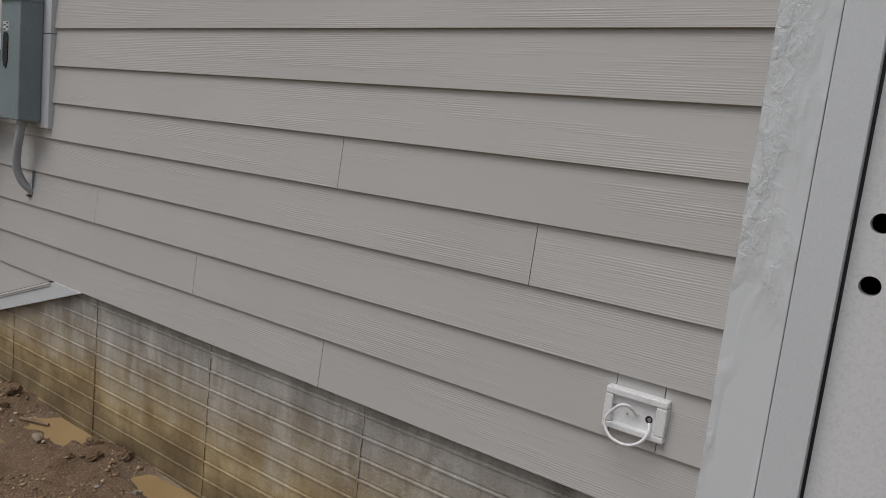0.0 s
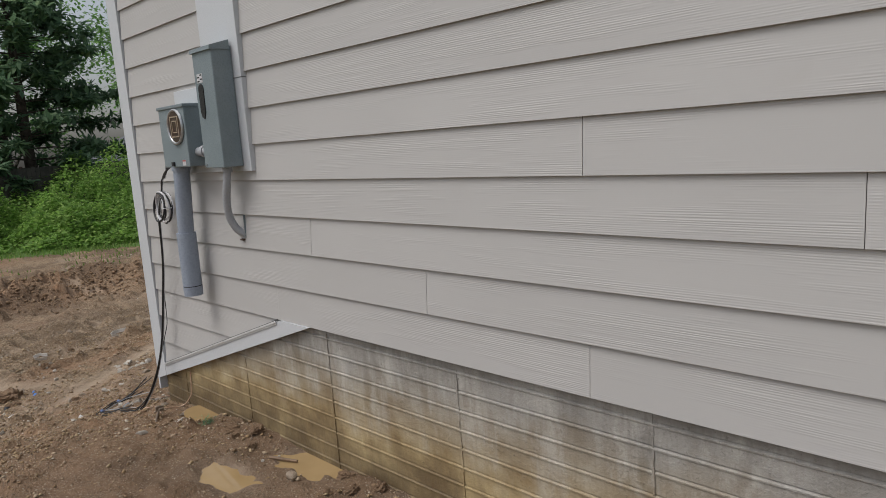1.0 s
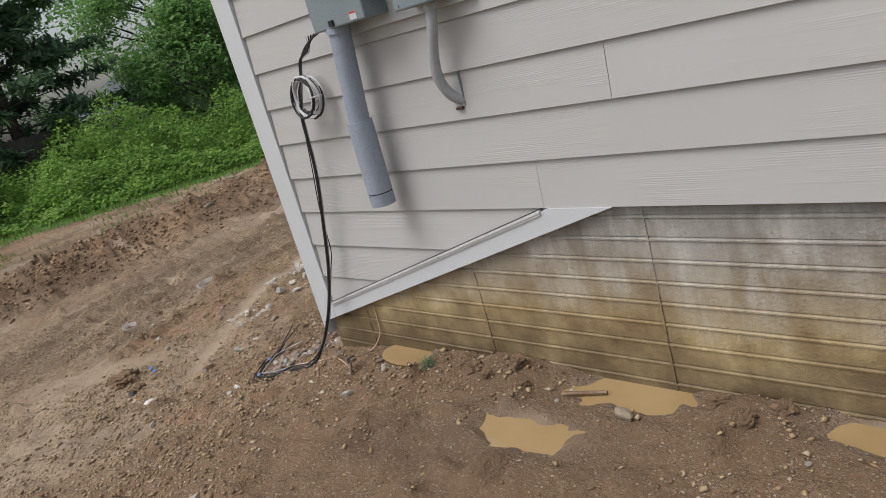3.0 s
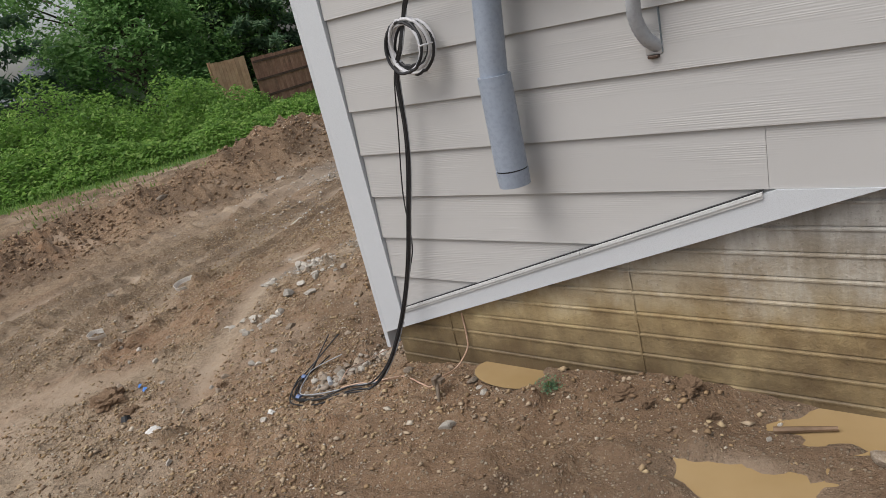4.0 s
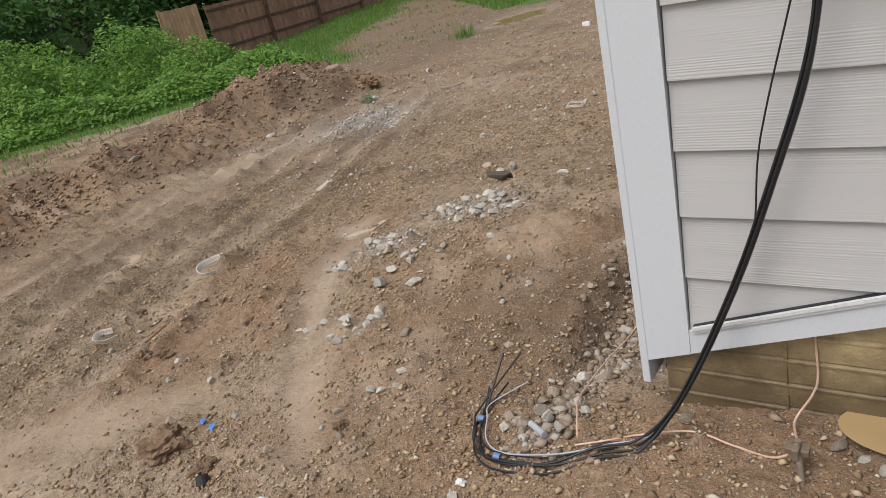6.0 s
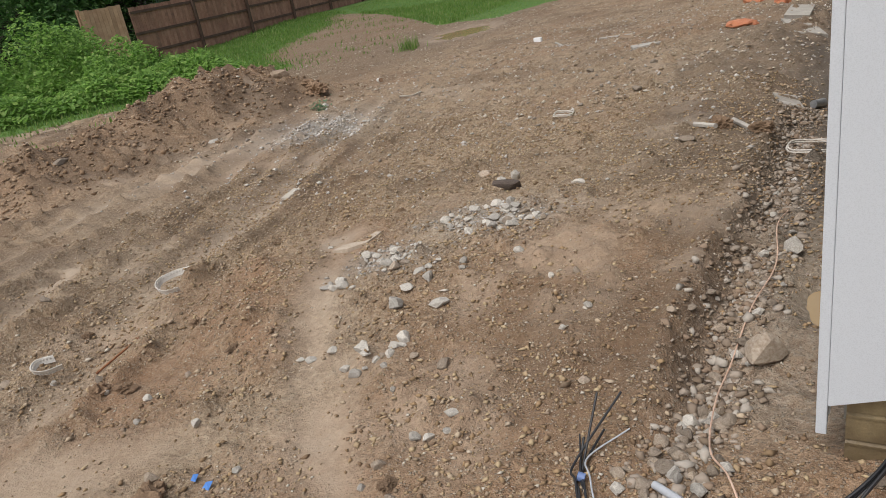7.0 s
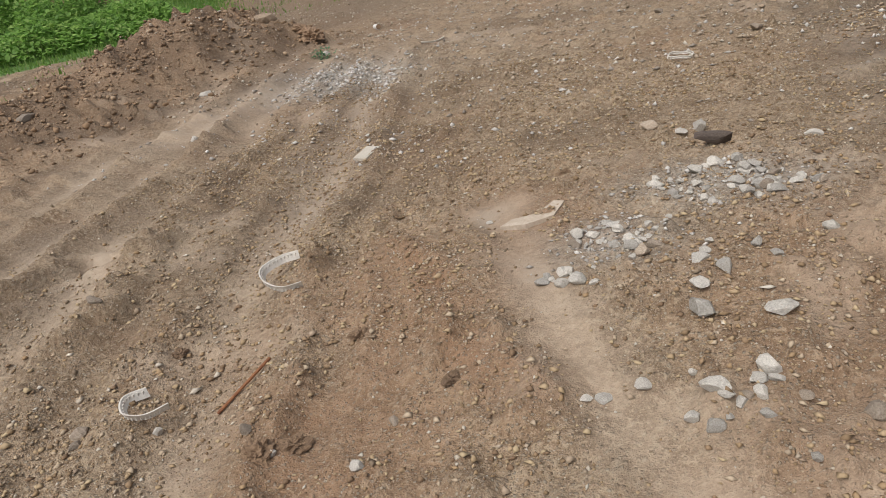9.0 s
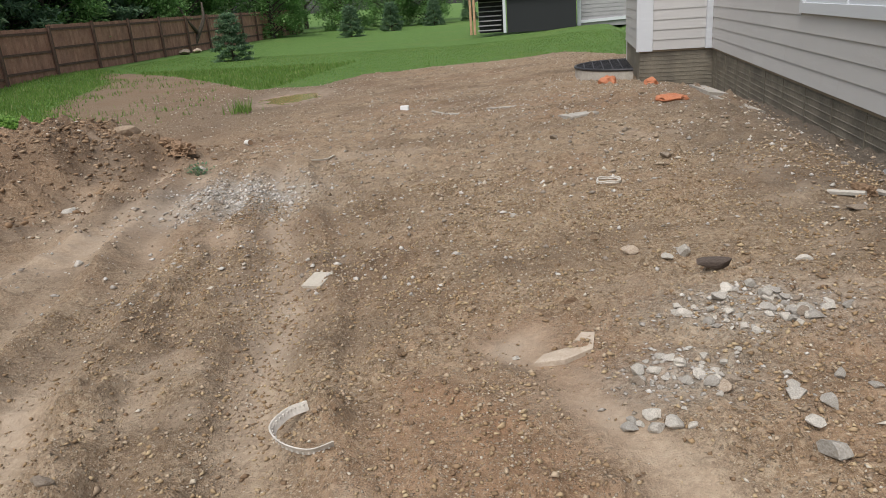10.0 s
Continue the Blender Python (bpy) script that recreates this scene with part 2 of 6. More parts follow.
    green = n.mix(n.ramp(n.noise(c, 3.0, 7.0, 0.75), 0.3, 0.7), (0.07, 0.145, 0.028), (0.135, 0.245, 0.05))
    green = n.mix(n.ramp(patch, 0.55, 0.75, 0.0, 0.5), green, (0.16, 0.20, 0.05))
    edge = n.ramp(n.math("ADD", turf, n.math("MULTIPLY", n.math("SUBTRACT", n.noise(c, 2.4, 7.0, 0.75), 0.5), 0.9)), 0.42, 0.58)
    col = n.mix(edge, col, green)
    height = n.math("ADD", n.math("MULTIPLY", small, 1.0), n.math("ADD", n.math("MULTIPLY", n.math("ADD", some, n.math("MULTIPLY", grains, 0.4)), 0.6), n.math("MULTIPLY", tiny, 0.3)))
    n.bump(n.math("MULTIPLY", height, n.ramp(silt, 0.2, 0.8, 1.0, 0.3)), 1.0, 0.026)
    return n.set(col, n.ramp(n.math("ADD", silt, wet), 0.0, 1.0, 0.88, 0.52), 0.0, 0.35)


M_SIDING = siding_material()
M_CONCRETE = concrete_material()
M_EARTH = earth_material()
M_TRIM = plain("white_painted_trim", (0.585, 0.61, 0.64), (0.60, 0.625, 0.655), 0.45, 2.0, 420.0, 0.0001)


def grained_trim():
    """White board with raised patches of pressed wood grain."""
    n = Nodes("grained_white_trim")
    grain = n.noise(n.coords((22.0, 22.0, 3.5)), 1.6, 5.0, 0.6, 1.2)
    where = n.ramp(n.noise(n.coords((5, 5, 1.5)), 1.5, 3.0), 0.40, 0.62)
    knots = n.noise(n.coords((9.0, 9.0, 7.0)), 4.0, 4.0, 0.6, 0.8)
    n.bump(n.math("MULTIPLY", n.math("ADD", grain, n.math("MULTIPLY", knots, 0.8)), where), 1.0, 0.009)
    return n.set(n.mix(n.ramp(n.noise(n.coords(), 2.0), 0.3, 0.7), (0.60, 0.63, 0.655), (0.64, 0.665, 0.69)), 0.4)


M_TRIM_GRAIN = grained_trim()
M_DOOR = plain("door_primer", (0.63, 0.64, 0.66), (0.66, 0.67, 0.69), 0.4, 2.0, 120.0, 0.0002)
M_STEEL = plain("grey_enamelled_steel", (0.19, 0.236, 0.256), (0.225, 0.27, 0.292), 0.42, 5.0, 140.0, 0.0002, 0.0, 0.03, (0.17, 0.19, 0.19))
M_PVC = plain("grey_plastic_pipe", (0.29, 0.335, 0.41), (0.33, 0.375, 0.45), 0.42, 4.0, 80.0, 0.0002)
M_PVC_PALE = plain("pale_grey_plastic", (0.36, 0.375, 0.40), (0.42, 0.435, 0.46), 0.5, 4.0, 80.0, 0.0002)
M_BLACK = plain("black_rubber", (0.012, 0.012, 0.014), (0.02, 0.02, 0.022), 0.5, 12.0, 90.0, 0.0002)
M_WHITE_WIRE = plain("pale_cable_sheath", (0.55, 0.55, 0.57), (0.64, 0.64, 0.66), 0.45, 12.0, 90.0, 0.0002)
M_GALV = plain("galvanised_steel", (0.42, 0.43, 0.44), (0.55, 0.56, 0.57), 0.38, 14.0, 90.0, 0.0003, 0.85)
M_FLASH = plain("white_coated_flashing", (0.60, 0.61, 0.61), (0.66, 0.67, 0.67), 0.4, 9.0, 90.0, 0.0002)
M_DAMP = plain("damp_concrete", (0.125, 0.112, 0.088), (0.215, 0.192, 0.15), 0.6, 3.0, 60.0, 0.002, 0.0, 0.0, (0.12, 0.098, 0.07))
M_BRASS = plain("dull_bronze", (0.085, 0.055, 0.042), (0.14, 0.095, 0.072), 0.4, 20.0, 150.0, 0.0002, 0.5)
M_STONE = plain("field_stone", (0.26, 0.20, 0.145), (0.40, 0.335, 0.265), 0.8, 14.0, 120.0, 0.002, 0.0, 0.35, (0.26, 0.17, 0.10))
M_PALE_STONE = plain("crushed_limestone", (0.38, 0.35, 0.305), (0.57, 0.53, 0.47), 0.8, 16.0, 120.0, 0.002, 0.0, 0.28, (0.30, 0.235, 0.17))
M_MUD = plain("muddy_clod", (0.18, 0.112, 0.066), (0.28, 0.185, 0.112), 0.9, 12.0, 70.0, 0.004, 0.0, 0.15)


# ---- the ground: one sheet to the horizon ----
def ease(a, b, v):
    t = np.clip((v - a) / (b - a), 0, 1)
    return t * t * (3 - 2 * t)


def rough_field(x, y, size, seed):
    """Smooth random field in -1 to 1 with features of the given size in metres."""
    table = np.random.RandomState(seed).uniform(-1, 1, (256, 256))
    u, w = x / size + 40.5, y / size + 40.5
    i, j = np.floor(u).astype(int), np.floor(w).astype(int)
    a, b = u - i, w - j
    a, b = a * a * (3 - 2 * a), b * b * (3 - 2 * b)
    i0, i1, j0, j1 = i % 256, (i + 1) % 256, j % 256, (j + 1) % 256
    return (table[i0, j0] * (1 - a) + table[i1, j0] * a) * (1 - b) + (table[i0, j1] * (1 - a) + table[i1, j1] * a) * b


PUDDLES = [(1.55, -0.40, 0.20, 0.095, -0.110), (1.80, -0.065, 0.20, 0.08, -0.106), (2.68, -0.065, 0.215, 0.09, -0.095), (0.555, -0.035, 0.11, 0.065, -0.134), (-0.10, 1.02, 0.17, 0.17, -0.345), (-9.6, 16.3, 0.9, 1.5, -1.06)]
RUTS = [(-3.18, 0.15, 0.050), (-4.20, 0.17, 0.052), (-4.74, 0.13, 0.030), (-5.30, 0.16, 0.034), (-3.66, 0.08, 0.022), (-2.74, 0.07, 0.016)]
GOUGES = [[(-4.86, 0.03), (-4.60, 0.16), (-4.38, 0.32), (-4.26, 0.57), (-4.26, 0.77)], [(-3.66, 0.40), (-3.17, 0.21), (-3.05, -0.04), (-3.02, -0.25)], [(-5.08, 0.37), (-5.04, 0.78), (-5.05, 1.08), (-4.76, 1.24)], [(-4.72, 1.24), (-4.89, 1.82), (-5.18, 2.52), (-5.37, 3.34)]]
CLOD_ROW = [(-3.2, 1.25), (-2.87, 0.95), (-2.70, 0.65), (-2.50, 0.45), (-2.28, 0.33)]
CHANNEL = [(-2.85, 1.62), (-2.66, 1.30), (-2.45, 0.95), (-2.28, 0.62), (-2.08, 0.36), (-1.85, 0.10), (-1.62, -0.16), (-1.35, -0.42)]
BERM = [(-8.5, -1.5), (-8.9, 2.0), (-9.1, 5.5), (-8.8, 7.7)]


def along(x, y, pts):
    """Distance to a line of points."""
    best = np.full(np.shape(x), 1e9)
    for (ax, ay), (bx, by) in zip(pts, pts[1:]):
        dx, dy = bx - ax, by - ay
        t = np.clip(((x - ax) * dx + (y - ay) * dy) / (dx * dx + dy * dy), 0, 1)
        best = np.minimum(best, np.hypot(x - ax - t * dx, y - ay - t * dy))
    return best


def silt_pan(x, y):
    """Where rain has left a smooth pan of silt."""
    q = ((0.85 * (x + 2.75) + 0.5 * (y + 0.62)) / 0.75) ** 2 + ((-0.5 * (x + 2.75) + 0.85 * (y + 0.62)) / 0.27) ** 2
    return np.exp(-(np.clip(q + 0.35 * rough_field(x, y, 0.3, 23), 0, 30) ** 1.4))


def lie_of_land(x, y):
    x, y = np.asarray(x, float), np.asarray(y, float)
    side = np.interp(x, [-70, -30, -22, -12, -8, -6.4, -4, -2, 0, 8], [-0.6, -0.8, -0.86, -0.93, -0.82, -0.69, -0.54, -0.33, -0.15, -0.15])
    side = side - 0.008 * np.clip(y, 0, 12) - 0.22 * ease(7.5, 14, y) * ease(-12, -4, x) - 0.11 * ease(1.0, 0, y) * ease(-5, -3, x)
    side -= 0.16 * ease(9, 13, y) * np.exp(-(((x + 0.7) / 1.6) ** 2))
    side -= (0.12 + 0.022 * np.clip(y, 0, 8) + 0.06 * ease(2, 5, y)) * np.exp(-(((x + 0.15) / 0.5) ** 2)) * ease(0.0, 0.5, y)
    front = np.interp(x, [-0.3, 0.5, 1.2, 2.0, 2.8, 6], [-0.17, -0.132, -0.105, -0.088, -0.082, -0.05])
    w = ease(-0.6, 0.55, x) * ease(0.6, 0.1, y)
    z = side * (1 - w) + front * w
    z = z + 0.22 * ease(19.5, 25, y) * ease(-19.5, -22, x)
    d = along(x, y, BERM)
    z = z + (0.38 + 0.40 * ease(3.5, 7, y)) * np.exp(-((d / 0.88) ** 2)) * (0.85 + 0.3 * rough_field(x, y, 1.3, 5)) + 0.12 * ease(-8.6, -9.6, x) * ease(-15, -11, x) * ease(10, 7, y)
    return z


def ground_z(x, y):
    """Height of the ground with ruts, clods, hollows and ripples."""
    x, y = np.asarray(x, float), np.asarray(y, float)
    z = lie_of_land(x, y)
    bare = 1 - turf_cover(x, y)
    d = along(x, y, BERM)
    berm = np.exp(-((d / 1.0) ** 2))
    u = 0.935 * x + 0.355 * y + 0.09 * rough_field(x, y, 0.9, 11)
    on = ease(-1.2, 0.2, y) * ease(9, 6, y) * ease(-2.2, -3.0, x)
    smooth = np.zeros_like(z)
    for at, half, deep in RUTS:
        q = (u - at) / half
        z = z + on * deep * (-np.exp(-(q**2)) + 0.75 * np.exp(-(((np.abs(q) - 1.7) / 0.55) ** 2)))
        smooth = np.maximum(smooth, on * np.exp(-(q**2)))
    wob = 0.035 * rough_field(x, y, 0.16, 14) + 0.02 * rough_field(x, y, 0.06, 15)
    for line in GOUGES:
        g = along(x, y, line) + wob
        broken = ease(-0.5, 0.1, rough_field(x, y, 0.35, 16))
        z = z + broken * (-0.036 * np.exp(-((g / 0.035) ** 2)) + 0.036 * np.exp(-(((g - 0.095) / 0.045) ** 2)))
    row = np.exp(-(((along(x, y, CLOD_ROW) + wob) / 0.11) ** 2))
    z = z + row * (0.018 + 0.05 * np.clip(rough_field(x, y, 0.13, 17), -0.2, 1))
    z = z + on * bare * 0.007 * np.sin(u * 46 + 2.2 * rough_field(x, y, 0.5, 19)) * ease(-0.3, 0.5, rough_field(x, y, 0.7, 20))
    c = along(x, y, CHANNEL)
    z = z - 0.022 * np.exp(-((c / 0.11) ** 2))
    smooth = np.maximum(smooth, np.exp(-((c / 0.15) ** 2)))
    smooth = np.maximum(smooth, silt_pan(x, y))
    mid = rough_field(x, y, 0.55, 2)
    z = z + bare * (0.016 * mid + (1 - 0.8 * smooth) * (0.015 * rough_field(x, y, 0.17, 3) + 0.013 * rough_field(x, y, 0.075, 4) + 0.007 * rough_field(x, y, 0.037, 10)))
    lumps = np.clip(rough_field(x, y, 0.21, 8) * rough_field(x, y, 0.09, 9) - 0.06, 0, 1)
    rub = ease(-6.7, -7.4, x + 0.25 * mid) * ease(9, 7.5, y)
    z = z + bare * (1 - smooth) * lumps * (0.10 + 0.05 * rub + 0.08 * berm) + bare * rub * 0.03 * rough_field(x, y, 0.3, 18) + berm * (0.085 * rough_field(x, y, 0.42, 6) + 0.06 * rough_field(x, y, 0.19, 7) + 0.03 * rough_field(x, y, 0.095, 12))
    # the dirt lip beside the stone-filled trench along the house
    lip = np.exp(-(((x + 0.62 + 0.05 * mid) / 0.07) ** 2)) * ease(0.0, 0.4, y) * ease(4.5, 3.0, y)
    z = z + 0.055 * lip - 0.06 * np.exp(-(((x + 0.47 + 0.04 * mid) / 0.09) ** 2)) * ease(-0.1, 0.3, y) * ease(4.5, 3.0, y)
    # loose soil against the front footing
    z = z + 0.035 * np.exp(-(((x - 1.08) / 0.33) ** 2) - ((y + 0.02) / 0.16) ** 2) + 0.03 * np.exp(-(((x - 2.20) / 0.16) ** 2) - ((y + 0.08) / 0.12) ** 2)
    for px, py, a, b, level in PUDDLES:
        q = ((x - px) / a) ** 2 + ((y - py) / b) ** 2 + 0.5 * rough_field(x, y, 0.15, 21) + 0.12 * rough_field(x, y, 0.05, 22)
        k = np.exp(-np.clip(q, 0, 40) ** 1.5)
        z = z * (1 - k) + (level - 0.03) * k
    return z


def turf_cover(x, y):
    left = np.interp(y, [-40, -2, 3, 7, 10, 13, 15, 18, 23, 30], [-20, -19, -17.2, -15.2, -13.6, -13.2, -16.0, -17.5, -19.5, -24])
    lawn = np.interp(x, [-40, -24, -17.3, -12.9, -11.6, -9.6, -9.1, -7.1, -2.9, -1.2, 8], [36, 29.5, 24.5, 20, 18.4, 18.6, 21.6, 22.4, 22.6, 19.8, 19.0])
    a = ease(-1.7, 1.0, left - x)
    b = ease(-0.25, 0.25, y - lawn)
    return np.maximum(np.maximum(a, b), ease(9, 11, x) * 0.9)


def spread(stops):
    out = [stops[0][0]]
    for (a, step), (b, _) in zip(stops, stops[1:]):
        n = max(1, round((b - a) / step))
        out += list(np.linspace(a, b, n + 1)[1:])
    return np.array(out)


far_side = [-500, -340, -230, -160, -115, -85, -66, -54, -46, -40, -35, -31, -28, -25, -22.5, -20]
xs = np.array(far_side[:-1] + list(spread([(-20, 0.25), (-14, 0.12), (-10.6, 0.06), (-5.4, 0.03), (-3.9, 0.02), (1.0, 0.03), (3.8, 0.06), (6.5, 0.25), (10, 1.0), (16, 1)])) + [22, 30, 42, 60, 90, 140, 230, 500])
ys = np.array([-500, -230, -120, -70, -42, -28, -19, -13, -9] + list(spread([(-7, 0.3), (-4, 0.12), (-2.2, 0.03), (-0.9, 0.02), (2.6, 0.03), (4.6, 0.05), (10, 0.1), (20, 0.3), (30, 1.0), (44, 1)])) + [47, 52, 58, 66, 78, 95, 120, 160, 230, 330, 500])
gx, gy = np.meshgrid(xs, ys)
gzz = ground_z(gx, gy)
nx, ny = len(xs), len(ys)
me = bpy.data.meshes.new("ground")
co = np.stack([gx.ravel(), gy.ravel(), gzz.ravel()], 1)
idx = np.arange(nx * ny).reshape(ny, nx)
quads = np.stack([idx[:-1, :-1].ravel(), idx[:-1, 1:].ravel(), idx[1:, 1:].ravel(), idx[1:, :-1].ravel()], 1)
me.vertices.add(len(co))
me.vertices.foreach_set("co", co.ravel())
me.loops.add(quads.size)
me.loops.foreach_set("vertex_index", quads.ravel())
me.polygons.add(len(quads))
me.polygons.foreach_set("loop_start", np.arange(0, quads.size, 4))
me.update()
me.validate()
me.shade_smooth()
fx, fy = gx.ravel(), gy.ravel()
u_rut = 0.935 * fx + 0.355 * fy + 0.09 * rough_field(fx, fy, 0.9, 11)
on_rut = ease(-1.2, 0.2, fy) * ease(9, 6, fy) * ease(-2.2, -3.0, fx)
silt = np.zeros(len(fx))
for at, half, deep in RUTS[:4]:
    silt = np.maximum(silt, on_rut * np.exp(-(((u_rut - at) / half) ** 2)) * np.clip(0.55 + 0.5 * rough_field(fx, fy, 0.7, 34), 0, 0.9))
silt = np.maximum(silt, np.exp(-(((along(fx, fy, CHANNEL) + 0.06 * rough_field(fx, fy, 0.2, 26)) / 0.15) ** 2)) * np.clip(0.86 + 0.35 * rough_field(fx, fy, 0.28, 27), 0, 0.97))
silt = np.maximum(silt, 0.55 * ease(-0.1, -0.7, fx) * ease(0.35, 0.9, rough_field(fx, fy, 0.8, 31) + 0.6 * rough_field(fx, fy, 0.2, 32)))
silt = np.maximum(silt, np.maximum(0.75 * silt_pan(fx, fy), 0.8 * np.exp(-(((fx + 2.5) / 0.6) ** 2) - ((fy + 1.0) / 0.3) ** 2)))
silt = np.maximum(silt, 0.9 * np.exp(-(((fx + 6.6) / 0.5) ** 2) - ((fy - 4.2) / 1.6) ** 2))
silt = np.maximum(silt, 0.85 * np.exp(-(((fx + 1.33) / 0.22) ** 2) - ((fy - 0.13) / 0.28) ** 2) * (0.8 + 0.5 * rough_field(fx, fy, 0.15, 35)))
silt = np.maximum(silt, 0.8 * np.exp(-(((fx + 1.7) / 0.3) ** 2) - ((fy + 0.1) / 0.22) ** 2))
silt *= 1 - 0.8 * ease(7, 10, fy)
pale = np.exp(-(((fx + 5.9 + 0.4 * (fy - 5.3)) / 0.75) ** 2) - ((fy - 5.3) / 0.85) ** 2) * (0.9 + 0.5 * rough_field(fx, fy, 0.2, 33))
pale = np.maximum(pale, 0.75 * np.exp(-(((fx + 1.85) / 0.4) ** 2) - ((fy - 1.75) / 0.28) ** 2))
pale = np.maximum(pale, 0.65 * np.exp(-(((fx + 2.2) / 0.25) ** 2) - ((fy - 1.2) / 0.22) ** 2))
pale = np.maximum(pale, 0.35 * ease(-0.75, -0.35, fx) * ease(-0.1, 0.4, fy) * ease(0.3, 0, fx))
red = np.clip(0.2 + 0.8 * rough_field(fx, fy, 1.1, 41) + 0.4 * rough_field(fx, fy, 0.3, 42), 0, 1)
red = red * (1 - 0.45 * ease(1.2, 4.0, fy))
red = np.maximum(red, 0.6 * np.exp(-((along(fx, fy, BERM) / 1.6) ** 2)))
red = np.maximum(red, 0.75 * ease(-2.3, -1.5, fx + 0.4 * rough_field(fx, fy, 0.6, 25)) * ease(-0.35, -0.6, fx) * ease(-1.0, -0.3, fy) * ease(2.4, 1.0, fy))
red = np.maximum(red, 0.85 * ease(-1.2, 0.2, fx) * ease(0.5, -0.1, fy))
dark = np.clip(rough_field(fx, fy, 1.7, 43) + 0.6 * rough_field(fx, fy, 0.4, 44) - 0.25, 0, 1)
dark = np.maximum(dark, 0.6 * ease(8.5, 11, fy) * ease(-7.5, -9.5, fx))
dark = np.maximum(dark, 0.72 * ease(-0.7, 1.0, fx + 0.5 * rough_field(fx, fy, 0.8, 24)) * ease(0.4, 0.0, fy))
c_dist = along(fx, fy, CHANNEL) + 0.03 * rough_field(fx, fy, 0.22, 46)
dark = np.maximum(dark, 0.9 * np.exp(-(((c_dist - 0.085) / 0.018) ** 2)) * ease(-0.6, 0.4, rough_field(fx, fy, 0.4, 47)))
# gouges: the shade down in the cuts is put into this mask
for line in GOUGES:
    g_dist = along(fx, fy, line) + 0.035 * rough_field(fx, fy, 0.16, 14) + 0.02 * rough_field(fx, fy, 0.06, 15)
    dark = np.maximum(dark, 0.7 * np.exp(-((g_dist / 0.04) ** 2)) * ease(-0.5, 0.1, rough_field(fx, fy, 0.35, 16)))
red = np.maximum(red, np.exp(-((along(fx, fy, CLOD_ROW) / 0.15) ** 2)))
# bank: dark brown rubble, with the shade of its face painted in
dark = np.maximum(dark, 0.9 * ease(-6.7, -7.5, fx) * ease(9, 7.5, fy) * ease(-0.4, 0.4, rough_field(fx, fy, 0.5, 48)))
dark = np.maximum(dark, np.exp(-(((fx + 0.53 + 0.05 * rough_field(fx, fy, 0.55, 2)) / 0.07) ** 2)) * ease(0.1, 0.5, fy) * ease(8.5, 6.5, fy))
dark = np.maximum(dark, 0.75 * ease(-1.7, -0.9, fx) * ease(-0.45, -0.65, fx) * ease(-0.2, 0.4, fy) * ease(7, 4, fy) * ease(-0.5, 0.3, rough_field(fx, fy, 0.45, 49)))
wet = ease(-0.75, -0.3, fx) * ease(0.8, 2.5, fy) * ease(14, 12, fy) * 0.95
wet = np.maximum(wet, 0.42 * ease(-2.0, -0.9, fx + 0.4 * rough_field(fx, fy, 0.9, 50)) * ease(1.2, 3.2, fy) * ease(0.2, -0.1, fx))
wet = np.maximum(wet, 0.8 * ease(-1.6, -0.6, fx) * ease(4, 7, fy) * ease(0.0, 0.5, rough_field(fx, fy, 0.9, 45)))
for px, py, a, b, level in PUDDLES:
    shore = np.exp(-((((fx - px) / (a * 1.2)) ** 2 + ((fy - py) / (b * 1.25)) ** 2) ** 1.5)) * (0.75 + 0.4 * rough_field(fx, fy, 0.12, 36))
    silt = np.maximum(silt, np.clip(shore, 0, 1))
    wet = np.maximum(wet, 0.25 * np.exp(-(((fx - px) / (a * 2.2)) ** 2) - ((fy - py) / (b * 2.4)) ** 2))
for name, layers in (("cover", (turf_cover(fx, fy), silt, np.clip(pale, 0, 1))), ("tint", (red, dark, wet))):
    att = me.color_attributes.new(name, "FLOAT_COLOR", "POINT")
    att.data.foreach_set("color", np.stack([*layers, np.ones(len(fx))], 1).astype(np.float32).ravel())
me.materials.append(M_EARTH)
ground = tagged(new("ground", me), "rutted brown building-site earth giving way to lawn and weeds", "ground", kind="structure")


def gnd(x, y):
    return float(ground_z(np.array([x]), np.array([y]))[0])


# muddy standing water
wm = Nodes("muddy_water")
wc = wm.coords()
M_WATER = wm.set(wm.mix(wm.ramp(wm.noise(wc, 3.0, 4.0), 0.3, 0.7), (0.30, 0.205, 0.095), (0.375, 0.265, 0.135)), 0.06, 0.0, 0.6)
for px, py, a, b, level in PUDDLES:
    w = Build()
    ring = [(px + a * 1.7 * math.cos(k * math.pi / 18), min(py + b * 1.7 * math.sin(k * math.pi / 18), 0.055 if px > 0 else 99), level) for k in range(36)]
    w.add(ring, [tuple(range(36))])
    solid("puddle", w, M_WATER, "shallow puddle of ochre muddy water in the bare earth", "puddle", "structure")


# ---- the house ----
LAP = 0.178
LOW = 0.60
FACE = 0.008


def slope_top(x):
    return 0.079 + 0.328 * x


def slope_foot(x):
    return 0.004 + 0.3237 * x


M_INSIDE = plain("sheathing", (0.25, 0.2, 0.14), (0.3, 0.24, 0.17), 0.9)
wall_front = solid("wall_south", Build().box(-0.11, 0.02, 0.605, 4.937, 0.20, 3.0).box(4.937, 0.02, 2.75, 6.5, 0.20, 3.0).box(5.957, 0.02, 0.45, 6.5, 0.20, 2.75), M_INSIDE, "beige lapped siding wall of a new house", "wall", "structure")
part("lower_sheathing", Build().prism([(-0.11, -0.02), (-0.11, 0.60), (1.82, 0.60), (0.0, 0.012)], "y", 0.02, 0.20), M_INSIDE, wall_front)


